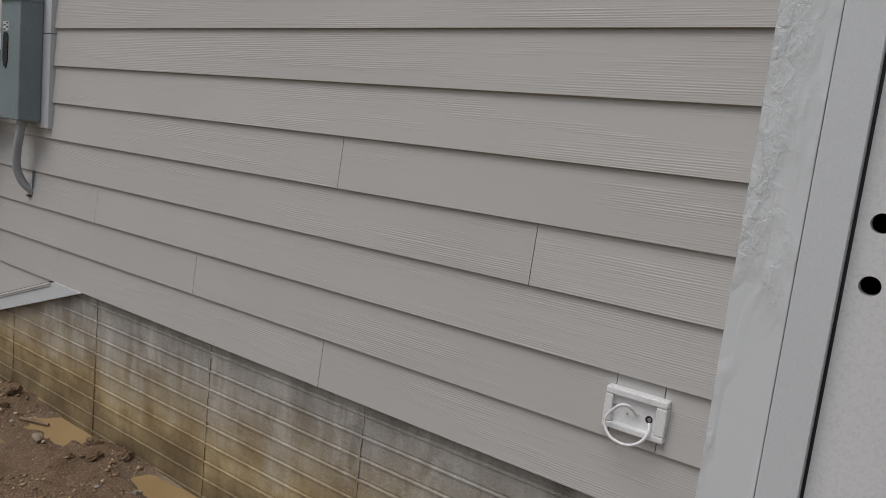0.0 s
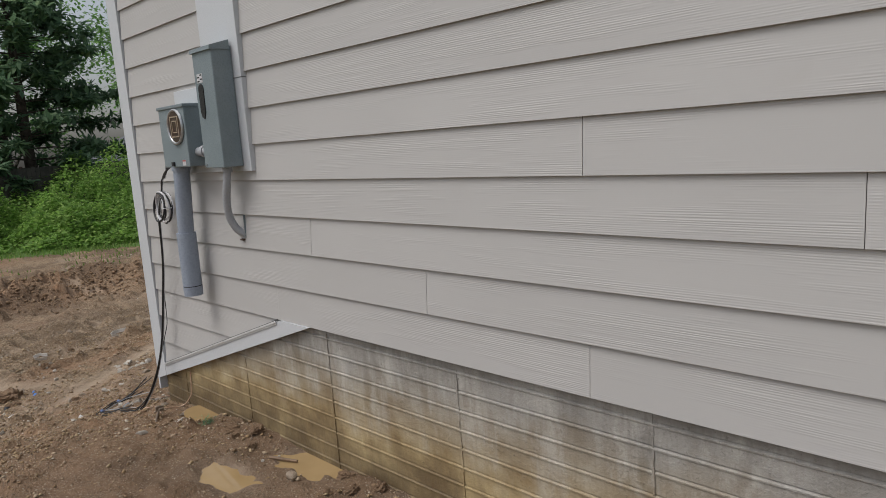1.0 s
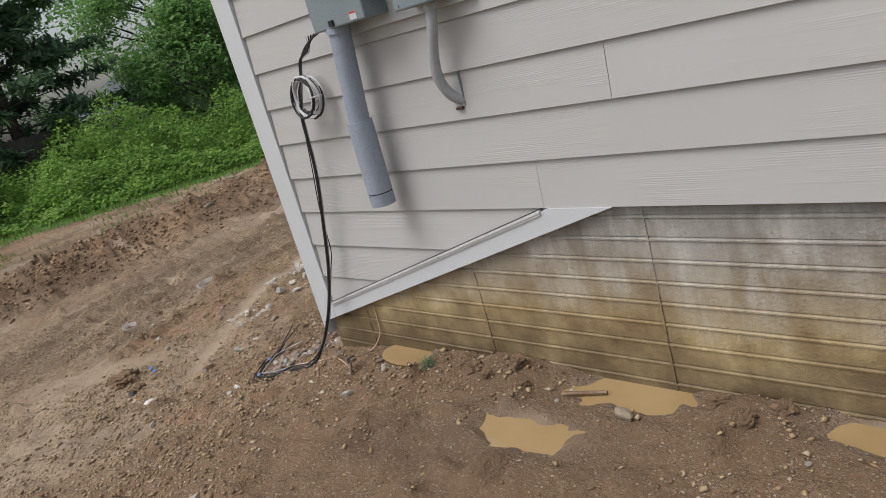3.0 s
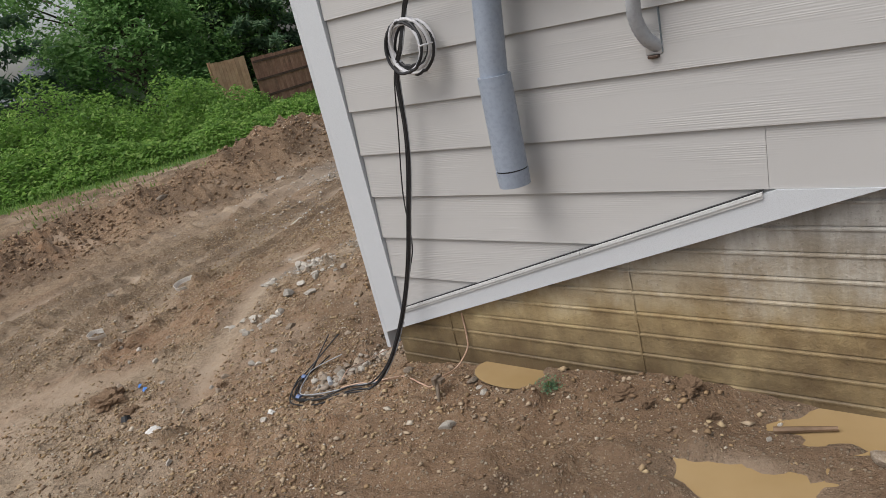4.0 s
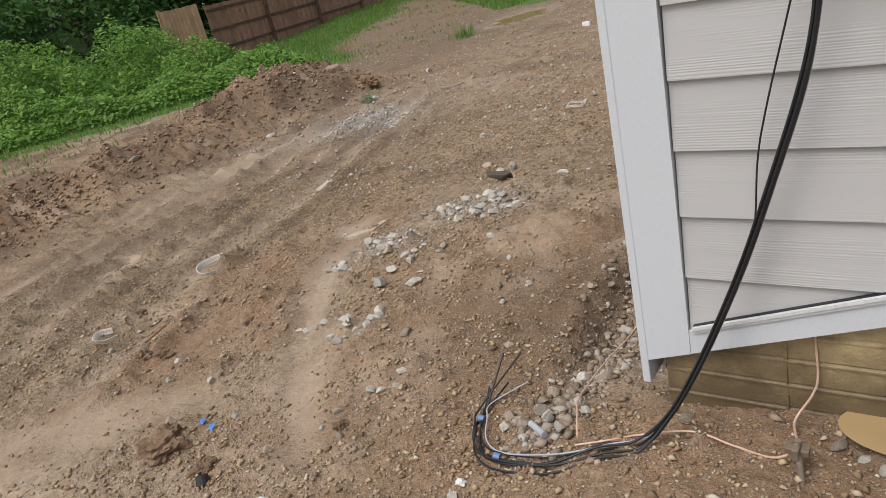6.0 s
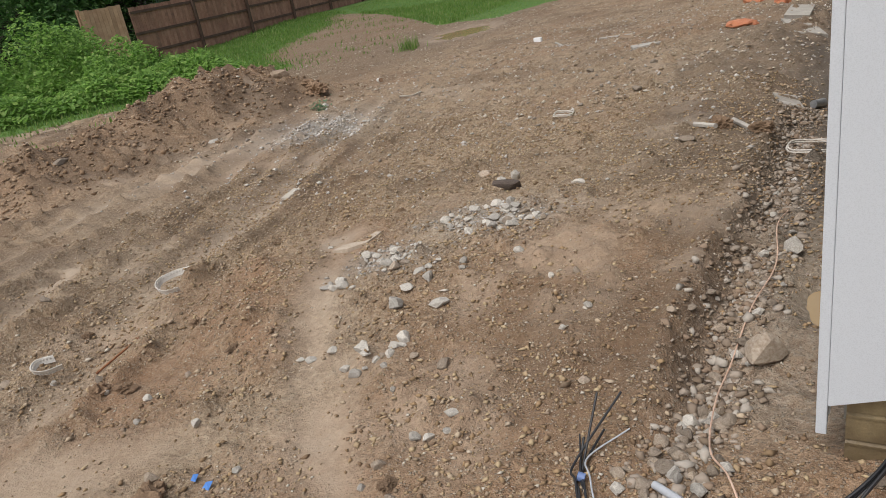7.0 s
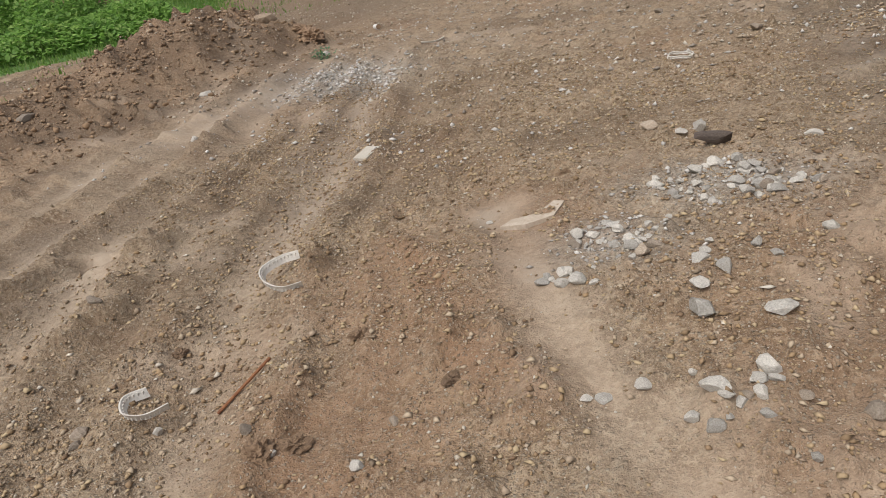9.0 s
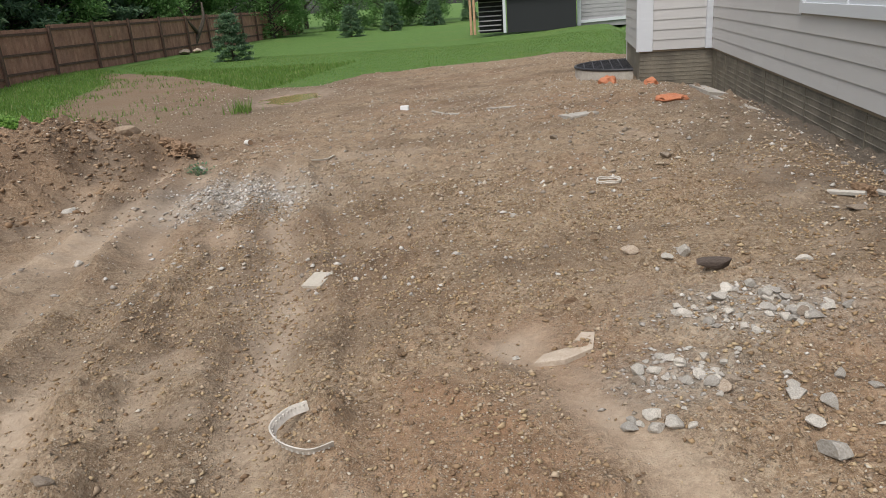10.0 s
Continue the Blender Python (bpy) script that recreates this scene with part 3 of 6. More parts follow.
def board(parent, x0, x1, z0, front=True, face=0.0, cut=False):
    """One lap board; along x on the front, along y on the side. cut: its lower end follows the raking trim."""
    top = z0 + LAP + 0.028
    b = Build()
    if cut:
        low = lambda x: max(z0, slope_top(x) - 0.004)  # noqa: E731
        cross = (z0 - 0.079 + 0.004) / 0.328
        stop = min(x1, (top - 0.079) / 0.328)
        pts = [(x0, low(x0))] + ([(cross, z0)] if x0 < cross < x1 else []) + [(stop, low(stop))] + ([(stop, top)] if low(stop) < top - 0.004 else []) + [(x0, top)]
        ys_at = lambda z: (face - 0.022 + 0.014 * (z - z0) / (top - z0))  # noqa: E731
        n = len(pts)
        v = [(x, ys_at(z), z) for x, z in pts] + [(x, ys_at(z) + 0.008, z) for x, z in pts]
        b.add(v, [tuple(range(n)), tuple(range(2 * n - 1, n - 1, -1))] + [(i, n + i, n + (i + 1) % n, (i + 1) % n) for i in range(n)])
    else:
        o = [(-0.022, z0 + 0.001), (-0.0205, z0), (-0.0105, z0 + 0.002), (0.0, top), (-0.008, top)]
        if front:
            b.prism([(face + u, w) for u, w in o], "x", x0, x1)
        else:
            b.prism([(face + u, w) for u, w in o], "y", x0, x1)
    return part("siding_board", b, M_SIDING, parent)


JOINTS = {0: [3.456], 1: [2.701], 2: [1.924], 3: [4.242], 4: [3.465]}
for k in range(-3, 14):
    z0 = LOW + k * LAP
    end = 4.785 if z0 < 2.70 else 6.4
    if k < 0:
        board(wall_front, 0.004, (z0 + LAP + 0.03 - 0.073) / 0.328, z0, cut=True)
        continue
    ends = [0.004] + JOINTS.get(k, [1.4] if k > 5 else []) + [end]
    if k == 1:
        ends = [0.004, 2.701, 4.537, 4.668, end]
    for a, b in zip(ends, ends[1:]):
        if k == 0 and a < 0.1:
            board(wall_front, 0.004, 1.56, z0 - 0.0, cut=False)
            a = 1.56
        board(wall_front, a + 0.0012, b - 0.0012, z0)

# corner boards, raking trim and its metal flashing
trim = thing("corner_trim", "white painted wooden corner boards at the house corner", "trim", kind="structure")
part("front_board", Build().prism([(-0.126, slope_foot(-0.126)), (0.0, slope_foot(0.0)), (0.0, 3.0), (-0.126, 3.0)], "y", -0.030, 0.02), M_TRIM, trim)
part("side_board", Build().box(-0.150, -0.030, -0.118, -0.1265, 0.085, 3.0, 0.0025), M_TRIM, trim)
rake = thing("raking_trim", "white sloping trim board below the siding with metal flashing", "trim", kind="structure")
part("trim_board", Build().prism([(0.0005, slope_foot(0.0005)), (1.842, LOW), (1.58, LOW), (0.0005, slope_top(0.0005))], "y", -0.028, 0.02), M_TRIM, rake)
fl, gap = Build(), Build()
for a, b in ((0.014, 0.94), (0.942, 1.545)):
    lift = lambda u, w: [(u, 0.328 * u + w + 0.003), (b, 0.328 * b + w + 0.003)]  # noqa: E731
    for y0, w0, y1, w1 in ((-0.0335, 0.0665, -0.022, 0.076), (-0.0375, 0.0765, -0.0265, 0.0865)):
        (xa, za), (xb, zb) = lift(a, w0)
        d = w1 - w0
        fl.add([(xa, y0, za), (xb, y0, zb), (xb, y0, zb + d), (xa, y0, za + d), (xa, y1, za), (xb, y1, zb), (xb, y1, zb + d), (xa, y1, za + d)],
               [(0, 1, 2, 3), (3, 2, 6, 7), (7, 6, 5, 4), (4, 5, 1, 0), (0, 3, 7, 4), (1, 5, 6, 2)])
    # black strip put in as the shadow line over the flashing
    (xa, za), (xb, zb) = lift(a, 0.0865)
    gap.add([(xa, -0.0275, za), (xb, -0.0275, zb), (xb, -0.0275, zb + 0.0038), (xa, -0.0275, za + 0.0038), (xa, -0.018, za), (xb, -0.018, zb), (xb, -0.018, zb + 0.0038), (xa, -0.018, za + 0.0038)],
            [(0, 1, 2, 3), (3, 2, 6, 7), (7, 6, 5, 4), (4, 5, 1, 0), (0, 3, 7, 4), (1, 5, 6, 2)])
part("flashing", fl, M_FLASH, rake, "thin folded white metal drip flashing")
part("joint_gap", gap, M_BLACK, rake, "thin black strip painted as shade above the flashing")

# cast footing with the ridges of its form boards
RIDGES = [-0.235 + 0.079 * k for k in range(11)]
prof = [(0.26, -0.9), (FACE, -0.9)]
for z in RIDGES:
    prof += [(FACE, z - 0.009), (FACE - 0.004, z - 0.006), (FACE - 0.004, z - 0.001), (FACE + 0.0045, z + 0.004), (FACE + 0.0045, z + 0.006), (FACE, z + 0.008)]
prof += [(FACE, LOW + 0.02), (0.26, LOW + 0.02)]
foot_front = solid("foundation_south", Build().prism(prof, "x", -0.088, 6.5), M_CONCRETE, "mud-stained cast concrete footing with horizontal form ridges", "foundation", "structure")
for n_seam, x in enumerate((0.24, 1.088, 1.935, 2.81, 3.66, 4.51)):
    seam = Build()
    rnd = random.Random(n_seam)
    zz = -0.5
    while zz < LOW:
        step = rnd.uniform(0.02, 0.07)
        wdt = rnd.uniform(0.001, 0.004)
        seam.box(x - wdt + rnd.uniform(-0.002, 0.002), FACE - rnd.uniform(0.002, 0.0055), zz, x + wdt, FACE + 0.002, min(zz + step * 0.96, LOW))
        zz += step
    part("form_seam", seam, M_CONCRETE, foot_front)

# the side of the house, running away from the corner, and its bump-out
SX, SLOW, BUMP_Y, BUMP_X = -0.113, -0.145, 13.15, -1.43
wall_side = solid("wall_west", Build().box(-0.11, 0.21, -0.18, 0.09, 4.9, 3.0).box(-0.11, 7.65, -0.18, 0.09, BUMP_Y + 0.02, 3.0).box(-0.11, 4.9, -0.18, 0.09, 7.65, 0.62).box(-0.11, 4.9, 2.2, 0.09, 7.65, 3.0),
                  M_INSIDE, "beige lapped siding along the side of the house", "wall", "structure")
SIDE_JOINTS = {0: [6.30, 9.8], 1: [3.1, 8.2], 2: [5.0, 11.2], 3: [2.2, 9.0]}
rs = random.Random(4)
for k in range(18):
    z0 = SLOW + k * LAP
    joints = SIDE_JOINTS.get(k, [rs.uniform(1.5, 4.5), rs.uniform(8, 11.5)])
    ends = [0.088] + joints + [BUMP_Y - 0.09]
    for a, b in zip(ends, ends[1:]):
        spans = [(a, b)] if not (0.62 < z0 + LAP and z0 < 2.2) else [s for s in ((a, min(b, 4.9)), (max(a, 7.65), b)) if s[1] - s[0] > 0.05]
        for s0, s1 in spans:
            board(wall_side, s0 + 0.0012, s1 - 0.0012, z0, False, SX)
side_prof = [(0.26, -1.3), (-0.088, -1.3)]
for k in range(15):
    z = -1.25 + 0.0745 * k
    side_prof += [(-0.088, z - 0.008), (-0.095, z - 0.004), (-0.095, z + 0.003), (-0.088, z + 0.006)]
side_prof += [(-0.088, SLOW + 0.02), (0.26, SLOW + 0.02)]
foot_side = solid("foundation_west", Build().prism(side_prof, "y", 0.262, BUMP_Y), M_DAMP, "damp dark cast concrete footing with form ridges", "foundation", "structure")
for y in np.arange(1.1, 13, 0.9):
    part("form_seam", Build().box(-0.099, y - 0.004, -1.2, -0.085, y + 0.004, SLOW), M_DAMP, foot_side)
bump = solid("wall_bump_out", Build().box(BUMP_X + 0.03, BUMP_Y + 0.03, -0.18, -0.0, BUMP_Y + 3.5, 3.0), M_INSIDE, "projecting bay of the house with beige siding", "wall", "structure")
for k in range(18):
    z0 = SLOW + k * LAP
    board(bump, -1.163, -0.236, z0, True, BUMP_Y + 0.02)
    board(bump, BUMP_Y + 0.16, BUMP_Y + 3.5, z0, False, BUMP_X + 0.02)
bay_trim = thing("bay_corner_trim", "wide white corner boards on the projecting bay", "trim", kind="structure")
part("front_board", Build().box(BUMP_X, BUMP_Y - 0.012, SLOW - 0.02, -1.165, BUMP_Y + 0.03, 3.0, 0.003), M_TRIM, bay_trim)
part("side_board", Build().box(BUMP_X - 0.022, BUMP_Y - 0.012, SLOW - 0.02, BUMP_X - 0.0005, BUMP_Y + 0.15, 3.0, 0.003), M_TRIM, bay_trim)
part("inner_board", Build().box(-0.235, BUMP_Y - 0.07, SLOW - 0.01, -0.128, BUMP_Y + 0.02, 3.0, 0.003), M_TRIM, bay_trim)
bprof = [(BUMP_Y + 3.5, -1.4), (BUMP_Y + 0.05, -1.4)]
for k in range(16):
    z = -1.3 + 0.0745 * k
    bprof += [(BUMP_Y + 0.05, z - 0.008), (BUMP_Y + 0.043, z - 0.004), (BUMP_Y + 0.043, z + 0.003), (BUMP_Y + 0.05, z + 0.006)]
bprof += [(BUMP_Y + 0.05, SLOW + 0.02), (BUMP_Y + 3.5, SLOW + 0.02)]
foot_bump = solid("foundation_bay", Build().prism(bprof, "x", BUMP_X + 0.04, 0.0), M_DAMP, "damp grey concrete footing of the projecting bay", "foundation", "structure")
for k in range(8):
    for x in np.arange(-1.3 + 0.11 * (k % 2), -0.2, 0.22):
        part("form_seam", Build().box(x - 0.003, BUMP_Y + 0.043, -0.70 + 0.0745 * k, x + 0.003, BUMP_Y + 0.052, -0.63 + 0.0745 * k), M_DAMP, foot_bump)
# closed top and far sides
solid("ceiling", Build().box(-0.10, 0.03, 3.0, 6.5, BUMP_Y + 3.5, 3.12).box(BUMP_X, BUMP_Y, 3.0, -0.11, BUMP_Y + 3.5, 3.12), M_INSIDE, "plain closed top of the house", "ceiling", "structure")
solid("wall_east", Build().box(6.5, 0.02, -0.9, 6.7, BUMP_Y + 3.5, 3.1).box(-1.4, BUMP_Y + 3.5, -1.3, 6.5, BUMP_Y + 3.7, 3.1), M_SIDING, "plain far walls of the house", "wall", "structure")

# side window: white surround, sash and dark glass
M_GLASS = Nodes("window_glass").set((0.02, 0.025, 0.03), 0.05, 0.0, 0.6)
win = thing("window_1", "wide window with white surround in the side wall", "window", kind="structure")
part("window_frame", Build().box(-0.165, 4.9, 0.59, -0.09, 7.65, 0.70, 0.003).box(-0.165, 4.9, 2.1, -0.09, 7.65, 2.21, 0.003).box(-0.165, 4.9, 0.70, -0.09, 5.0, 2.1, 0.003).box(-0.165, 7.55, 0.70, -0.09, 7.65, 2.1, 0.003).box(-0.150, 6.22, 0.70, -0.09, 6.32, 2.1, 0.003), M_TRIM, win)
for a in (5.0, 6.32):
    sash = part("sash", Build().box(-0.135, a, 0.70, -0.10, a + 1.22, 0.76).box(-0.135, a, 2.04, -0.10, a + 1.22, 2.1).box(-0.135, a, 0.76, -0.10, a + 0.06, 2.04).box(-0.135, a + 1.16, 0.76, -0.10, a + 1.22, 2.04).box(-0.135, a + 0.06, 1.37, -0.10, a + 1.16, 1.43), M_TRIM, win)
    part("pane", Build().box(-0.118, a + 0.06, 0.76, -0.112, a + 1.16, 2.04), M_GLASS, sash)

# front door at the start of the walk: textured surround, casing, jamb, slab with two bored holes
surround = solid("door_surround", Build().box(4.788, -0.040, 0.4, 4.918, 0.02, 2.75, 0.003).box(4.918, -0.040, 2.62, 6.07, 0.02, 2.75, 0.003), M_TRIM_GRAIN, "white wood-grained trim board beside the front door", "trim", "structure")
casing = solid("door_casing", Build().box(4.919, -0.037, 0.4, 5.008, 0.08, 2.62, 0.002).box(5.008, -0.018, 2.52, 5.967, 0.08, 2.62, 0.004), M_TRIM, "flat white door casing and jamb", "trim", "structure")
solid("weatherstrip", Build().box(5.0085, 0.002, 0.42, 5.0155, 0.03, 2.52), M_BLACK, "black rubber weatherstrip in the door gap", "seal", "structure")
door = thing("door_1", "white primed front door with two bored lock holes", "door", kind="structure")
slab = bmesh.new()
bmesh.ops.create_cube(slab, size=1.0)
for w in slab.verts:
    w.co = (5.016 + 0.457 + w.co.x * 0.914, 0.022 + w.co.y * 0.044, 1.485 + w.co.z * 2.07)
bm_door = Build().take(slab)
door_leaf = part("door_leaf", bm_door, M_DOOR, door)
for z in (1.437, 1.298):
    cut = new("bore_cutter", Build().tube([(5.064, -0.05, z), (5.064, 0.12, z)], 0.0225, 28).mesh("bore_cutter", M_DOOR))
    mod = door_leaf.modifiers.new("bore", "BOOLEAN")
    mod.object, mod.operation, mod.solver = cut, "DIFFERENCE", "EXACT"
    dg = bpy.context.evaluated_depsgraph_get()
    cut_mesh = bpy.data.meshes.new_from_object(door_leaf.evaluated_get(dg))
    door_leaf.modifiers.clear()
    door_leaf.data = cut_mesh
    bpy.data.objects.remove(cut)
solid("hall_wall", Build().box(4.75, 0.6, 0.3, 6.6, 0.7, 3.0).box(4.75, 0.2, 0.3, 4.85, 0.6, 3.0).box(6.5, 0.2, 0.3, 6.6, 0.6, 3.0).box(4.85, 0.06, 0.30, 6.6, 0.6, 0.44), M_INSIDE, "unlit plain wall behind the door", "wall", "structure")


# ---- service equipment on the front wall ----
backing = thing("backing_panel", "white painted backing boards fixed over the siding", "panel")
part("upper_board", Build().box(1.10, -0.040, 1.821, 1.489, -0.006, 2.98, 0.002), M_TRIM, backing)
part("lower_board", Build().box(0.70, -0.040, 1.360, 1.489, -0.006, 1.818, 0.002), M_TRIM, backing)

meter = thing("meter_box", "grey enamelled steel meter box with a round cover plate", "meter box", (-0.093, 0, -0.033))
part("body", Build().box(0.845, -0.165, 1.432, 1.165, -0.041, 1.752, 0.006), M_STEEL, meter)
part("lid_lip", Build().box(0.838, -0.172, 1.745, 1.172, -0.041, 1.762, 0.003), M_STEEL, meter)
MX, MZ = 1.055, 1.647
ringb = Build().tube([(MX + 0.088 * math.cos(a), -0.170, MZ + 0.088 * math.sin(a)) for a in np.linspace(0, 2 * math.pi, 48, endpoint=False)], 0.008, 8, True)
part("cover_ring", ringb, M_GALV, meter, "bare metal ring", True)
disc = Build().tube([(MX, -0.160, MZ), (MX, -0.172, MZ)], 0.084, 40)
cover = part("cover_plate", disc, M_BRASS, meter, "dull bronze cover plate with a square emblem", True)
sq = Build()
for h, t in ((0.048, 0.006), (0.028, 0.005)):
    hz = h * 1.15
    sq.box(MX - h, -0.1755, MZ + hz - t, MX + h, -0.1715, MZ + hz).box(MX - h, -0.1755, MZ - hz, MX + h, -0.1715, MZ - hz + t)
    sq.box(MX - h, -0.1755, MZ - hz + t, MX - h + t, -0.1715, MZ + hz - t).box(MX + h - t, -0.1755, MZ - hz + t, MX + h, -0.1715, MZ + hz - t)
part("emblem", sq, plain("emblem_gold", (0.36, 0.28, 0.20), (0.42, 0.34, 0.25), 0.4, 20, 90, 0.0002), cover, "pale square emblem bars")
part("latch", Build().box(0.96, -0.176, 1.440, 0.985, -0.164, 1.462, 0.002), M_BLACK, meter, "small black latch")
part("warning_label", Build().box(1.085, -0.1668, 1.440, 1.125, -0.1652, 1.470), M_WHITE_WIRE, meter, "small white sticker")
part("warning_stripe", Build().box(1.087, -0.1676, 1.462, 1.123, -0.1668, 1.469), plain("sticker_red", (0.45, 0.05, 0.04), (0.5, 0.07, 0.05), 0.5), meter, "red stripe on the sticker")
part("hub", Build().tube([(0.936, -0.115, 1.437), (0.934, -0.115, 1.412)], 0.050, 28), M_PVC, meter, "grey conduit hub", True)

breaker = thing("disconnect_box", "tall grey steel disconnect box with a black handle recess", "electrical box", (-0.088, -0.012, -0.026))
part("body", Build().box(1.303, -0.138, 1.412, 1.508, -0.029, 2.005, 0.006), M_STEEL, breaker)
part("cap", Build().prism([(-0.148, 1.985), (-0.146, 2.004), (-0.041, 2.032), (-0.041, 1.985)], "x", 1.296, 1.515), M_STEEL, breaker, "sloping rain cap")
recess = [(1.366 + 0.026 * math.cos(a), 1.806 + 0.026 * math.sin(a)) for a in np.linspace(0, math.pi, 9)] + [(1.340, 1.700), (1.352, 1.668), (1.372, 1.660), (1.388, 1.690)]
part("handle_recess", Build().prism(recess, "y", -0.1425, -0.137), M_BLACK, breaker, "black lever recess")
part("rating_label", Build().box(1.335, -0.1398, 1.838, 1.392, -0.1381, 1.882), M_WHITE_WIRE, breaker, "small white printed label")
bars = Build()
for k in range(4):
    bars.box(1.339 + (0.028 if k % 2 else 0), -0.1405, 1.842 + 0.010 * k, 1.362 + (0.026 if k % 2 else 0), -0.1397, 1.848 + 0.010 * k)
part("label_bars", bars, M_BLACK, breaker, "unreadable dark print as bars")
part("bottom_screw", Build().tube([(1.33, -0.142, 1.43), (1.33, -0.136, 1.43)], 0.005, 10), M_GALV, breaker)
part("knockout", Build().tube([(1.509, -0.09, 1.53), (1.5075, -0.09, 1.53)], 0.024, 24), M_STEEL, breaker)
nip = thing("conduit_nipple", "short pale grey pipe nipple joining two boxes", "conduit", (-0.09, -0.01, -0.03))
part("pipe", Build().tube([(1.163, -0.095, 1.505), (1.305, -0.095, 1.505)], 0.024, 20), M_PVC_PALE, nip, "", True)
part("lock_ring", Build().tube([(1.215, -0.095, 1.505), (1.245, -0.095, 1.505)], 0.031, 20), M_PVC_PALE, nip, "", True)

riser = thing("service_conduit", "thick grey plastic conduit hanging below the meter box", "conduit")
PX, PY = 0.795, -0.113
part("upper_pipe", Build().tube([(PX + 0.047, PY, 1.385), (PX + 0.002, PY, 1.026)], 0.0445, 32), M_PVC, riser, "", True)
part("slip_sleeve", Build().tube([(PX + 0.002, PY, 1.028), (PX - 0.002, PY, 0.7240)], 0.0535, 32), M_PVC, riser, "wider telescoping sleeve", True)
part("groove", Build().tube([(PX - 0.002, PY, 0.7240), (PX - 0.002, PY, 0.7185)], 0.0515, 32), M_BLACK, riser, "", True)
part("end_cap", Build().tube([(PX - 0.002, PY, 0.7185), (PX - 0.002, PY, 0.666)], [0.0545, 0.0525], 32), M_PVC, riser, "", True)

flex = thing("flexible_conduit", "bent grey flexible conduit entering the wall", "conduit")
fp = fine([(1.338, -0.092, 1.388), (1.325, -0.097, 1.31), (1.290, -0.092, 1.215), (1.270, -0.078, 1.13), (1.277, -0.048, 1.062), (1.297, -0.010, 1.026)], 10)
part("hose", Build().tube(fp, [0.0195 + 0.0012 * (i % 2) for i in range(len(fp))], 14), M_PVC_PALE, flex, "", True)
part("gland", Build().tube([(1.338, -0.092, 1.392), (1.338, -0.093, 1.362)], 0.025, 16), M_PVC_PALE, flex, "", True)
part("wall_bushing", Build().box(1.262, -0.0235, 1.006, 1.311, -0.006, 1.060, 0.003), M_SIDING, flex, "", True)
part("mastic", Build().box(1.270, -0.034, 0.996, 1.302, -0.012, 1.006, 0.003), M_BRASS, flex, "brown sealant smear")
part("cut_line", Build().box(1.3115, -0.0235, 1.01, 1.3128, -0.010, LOW + 3 * LAP - 0.002), M_STEEL, flex, "dark saw cut in the board")

# coiled and hanging cables
coil = thing("cable_coil", "black and white cables coiled and hung below the meter", "cable")
rc = random.Random(2)
for i in range(7):
    r0, cx, cz = 0.078 + rc.uniform(-0.012, 0.012), 0.450 + rc.uniform(-0.01, 0.01), 1.166 + rc.uniform(-0.01, 0.012)
    pts = [(cx + r0 * math.cos(a), -0.068 - 0.006 * i + 0.012 * math.sin(a + i), cz + r0 * math.sin(a) * rc.uniform(0.96, 1.04)) for a in np.linspace(0, 2 * math.pi, 40, endpoint=False)]
    part("cable_loop", Build().tube(pts, 0.0056, 8, True), M_WHITE_WIRE if i % 2 == 1 else M_BLACK, coil, "", True)
part("tie", Build().tube([(0.533 + 0.016 * math.cos(a), -0.085 + 0.035 * math.sin(a), 1.16) for a in np.linspace(0, 2 * math.pi, 20, endpoint=False)], 0.003, 6, True), M_WHITE_WIRE, coil, "white cable tie with a tail")
drop = thing("service_cables", "bundle of black and white cables hanging onto the earth", "cable")
GX = [(-0.11, -0.19), (-0.21, -0.245), (-0.345, -0.308), (-0.54, -0.306), (-0.652, -0.242), (-0.706, -0.145), (-0.735, -0.07)]
for i, (ox, oy) in enumerate(((0, 0), (0.007, -0.006), (-0.007, -0.005), (0.003, -0.011), (-0.003, 0.007), (0.009, 0.004))):
    mat_c = M_PVC_PALE if i == 5 else M_BLACK
    pts = [(0.70 - 0.02 * i, -0.10, 1.405), (0.60, -0.105, 1.375 - 0.006 * i), (0.50 + ox, -0.09, 1.32), (0.455 + ox, -0.08, 1.26), (0.420 + ox, -0.09, 1.17), (0.362 + ox, -0.08 + oy * 0.5, 1.08), (0.338 + ox * 0.8, -0.078 + oy * 0.5, 0.89), (0.308 + ox, -0.078 + oy * 0.5, 0.75), (0.252 + ox, -0.08 + oy * 0.5, 0.57), (0.178 + ox, -0.082 + oy * 0.5, 0.348), (0.104 + ox, -0.095 + oy * 0.5, 0.158), (0.035 + ox, -0.12 + oy, 0.00), (-0.03 + ox, -0.155 + oy, -0.12)]
    k = rc.uniform(1.0, 2.6)
    for gx_, gy_ in GX:
        pts.append((gx_ + ox * k, gy_ + oy * k * 1.6, gnd(gx_ + ox * k, gy_ + oy * k) + 0.010 + 0.006 * (i % 3)))
    tails = [(-0.745, 0.00), (-0.73, 0.10), (-0.66, 0.11), (-0.70, 0.05), (-0.765, 0.02), (-0.63, 0.07)]
    tx, ty = tails[i]
    pts.append((tx, ty, gnd(tx, ty) + (0.13 if i in (1, 2) else 0.045)))
    part("cable", Build().tube(fine(pts, 7), 0.0036 if i < 4 else 0.0026, 8), mat_c, drop, "", True)
thin = fine([(0.352, -0.07, 1.09), (0.322, -0.06, 1.05), (0.270, -0.052, 0.86), (0.228, -0.052, 0.69), (0.208, -0.052, 0.58), (0.193, -0.052, 0.41), (0.163, -0.07, 0.305), (0.105, -0.095, 0.148)], 8)
part("thin_wire", Build().tube(thin, 0.0026, 6), M_BLACK, drop, "thin separate black wire", True)
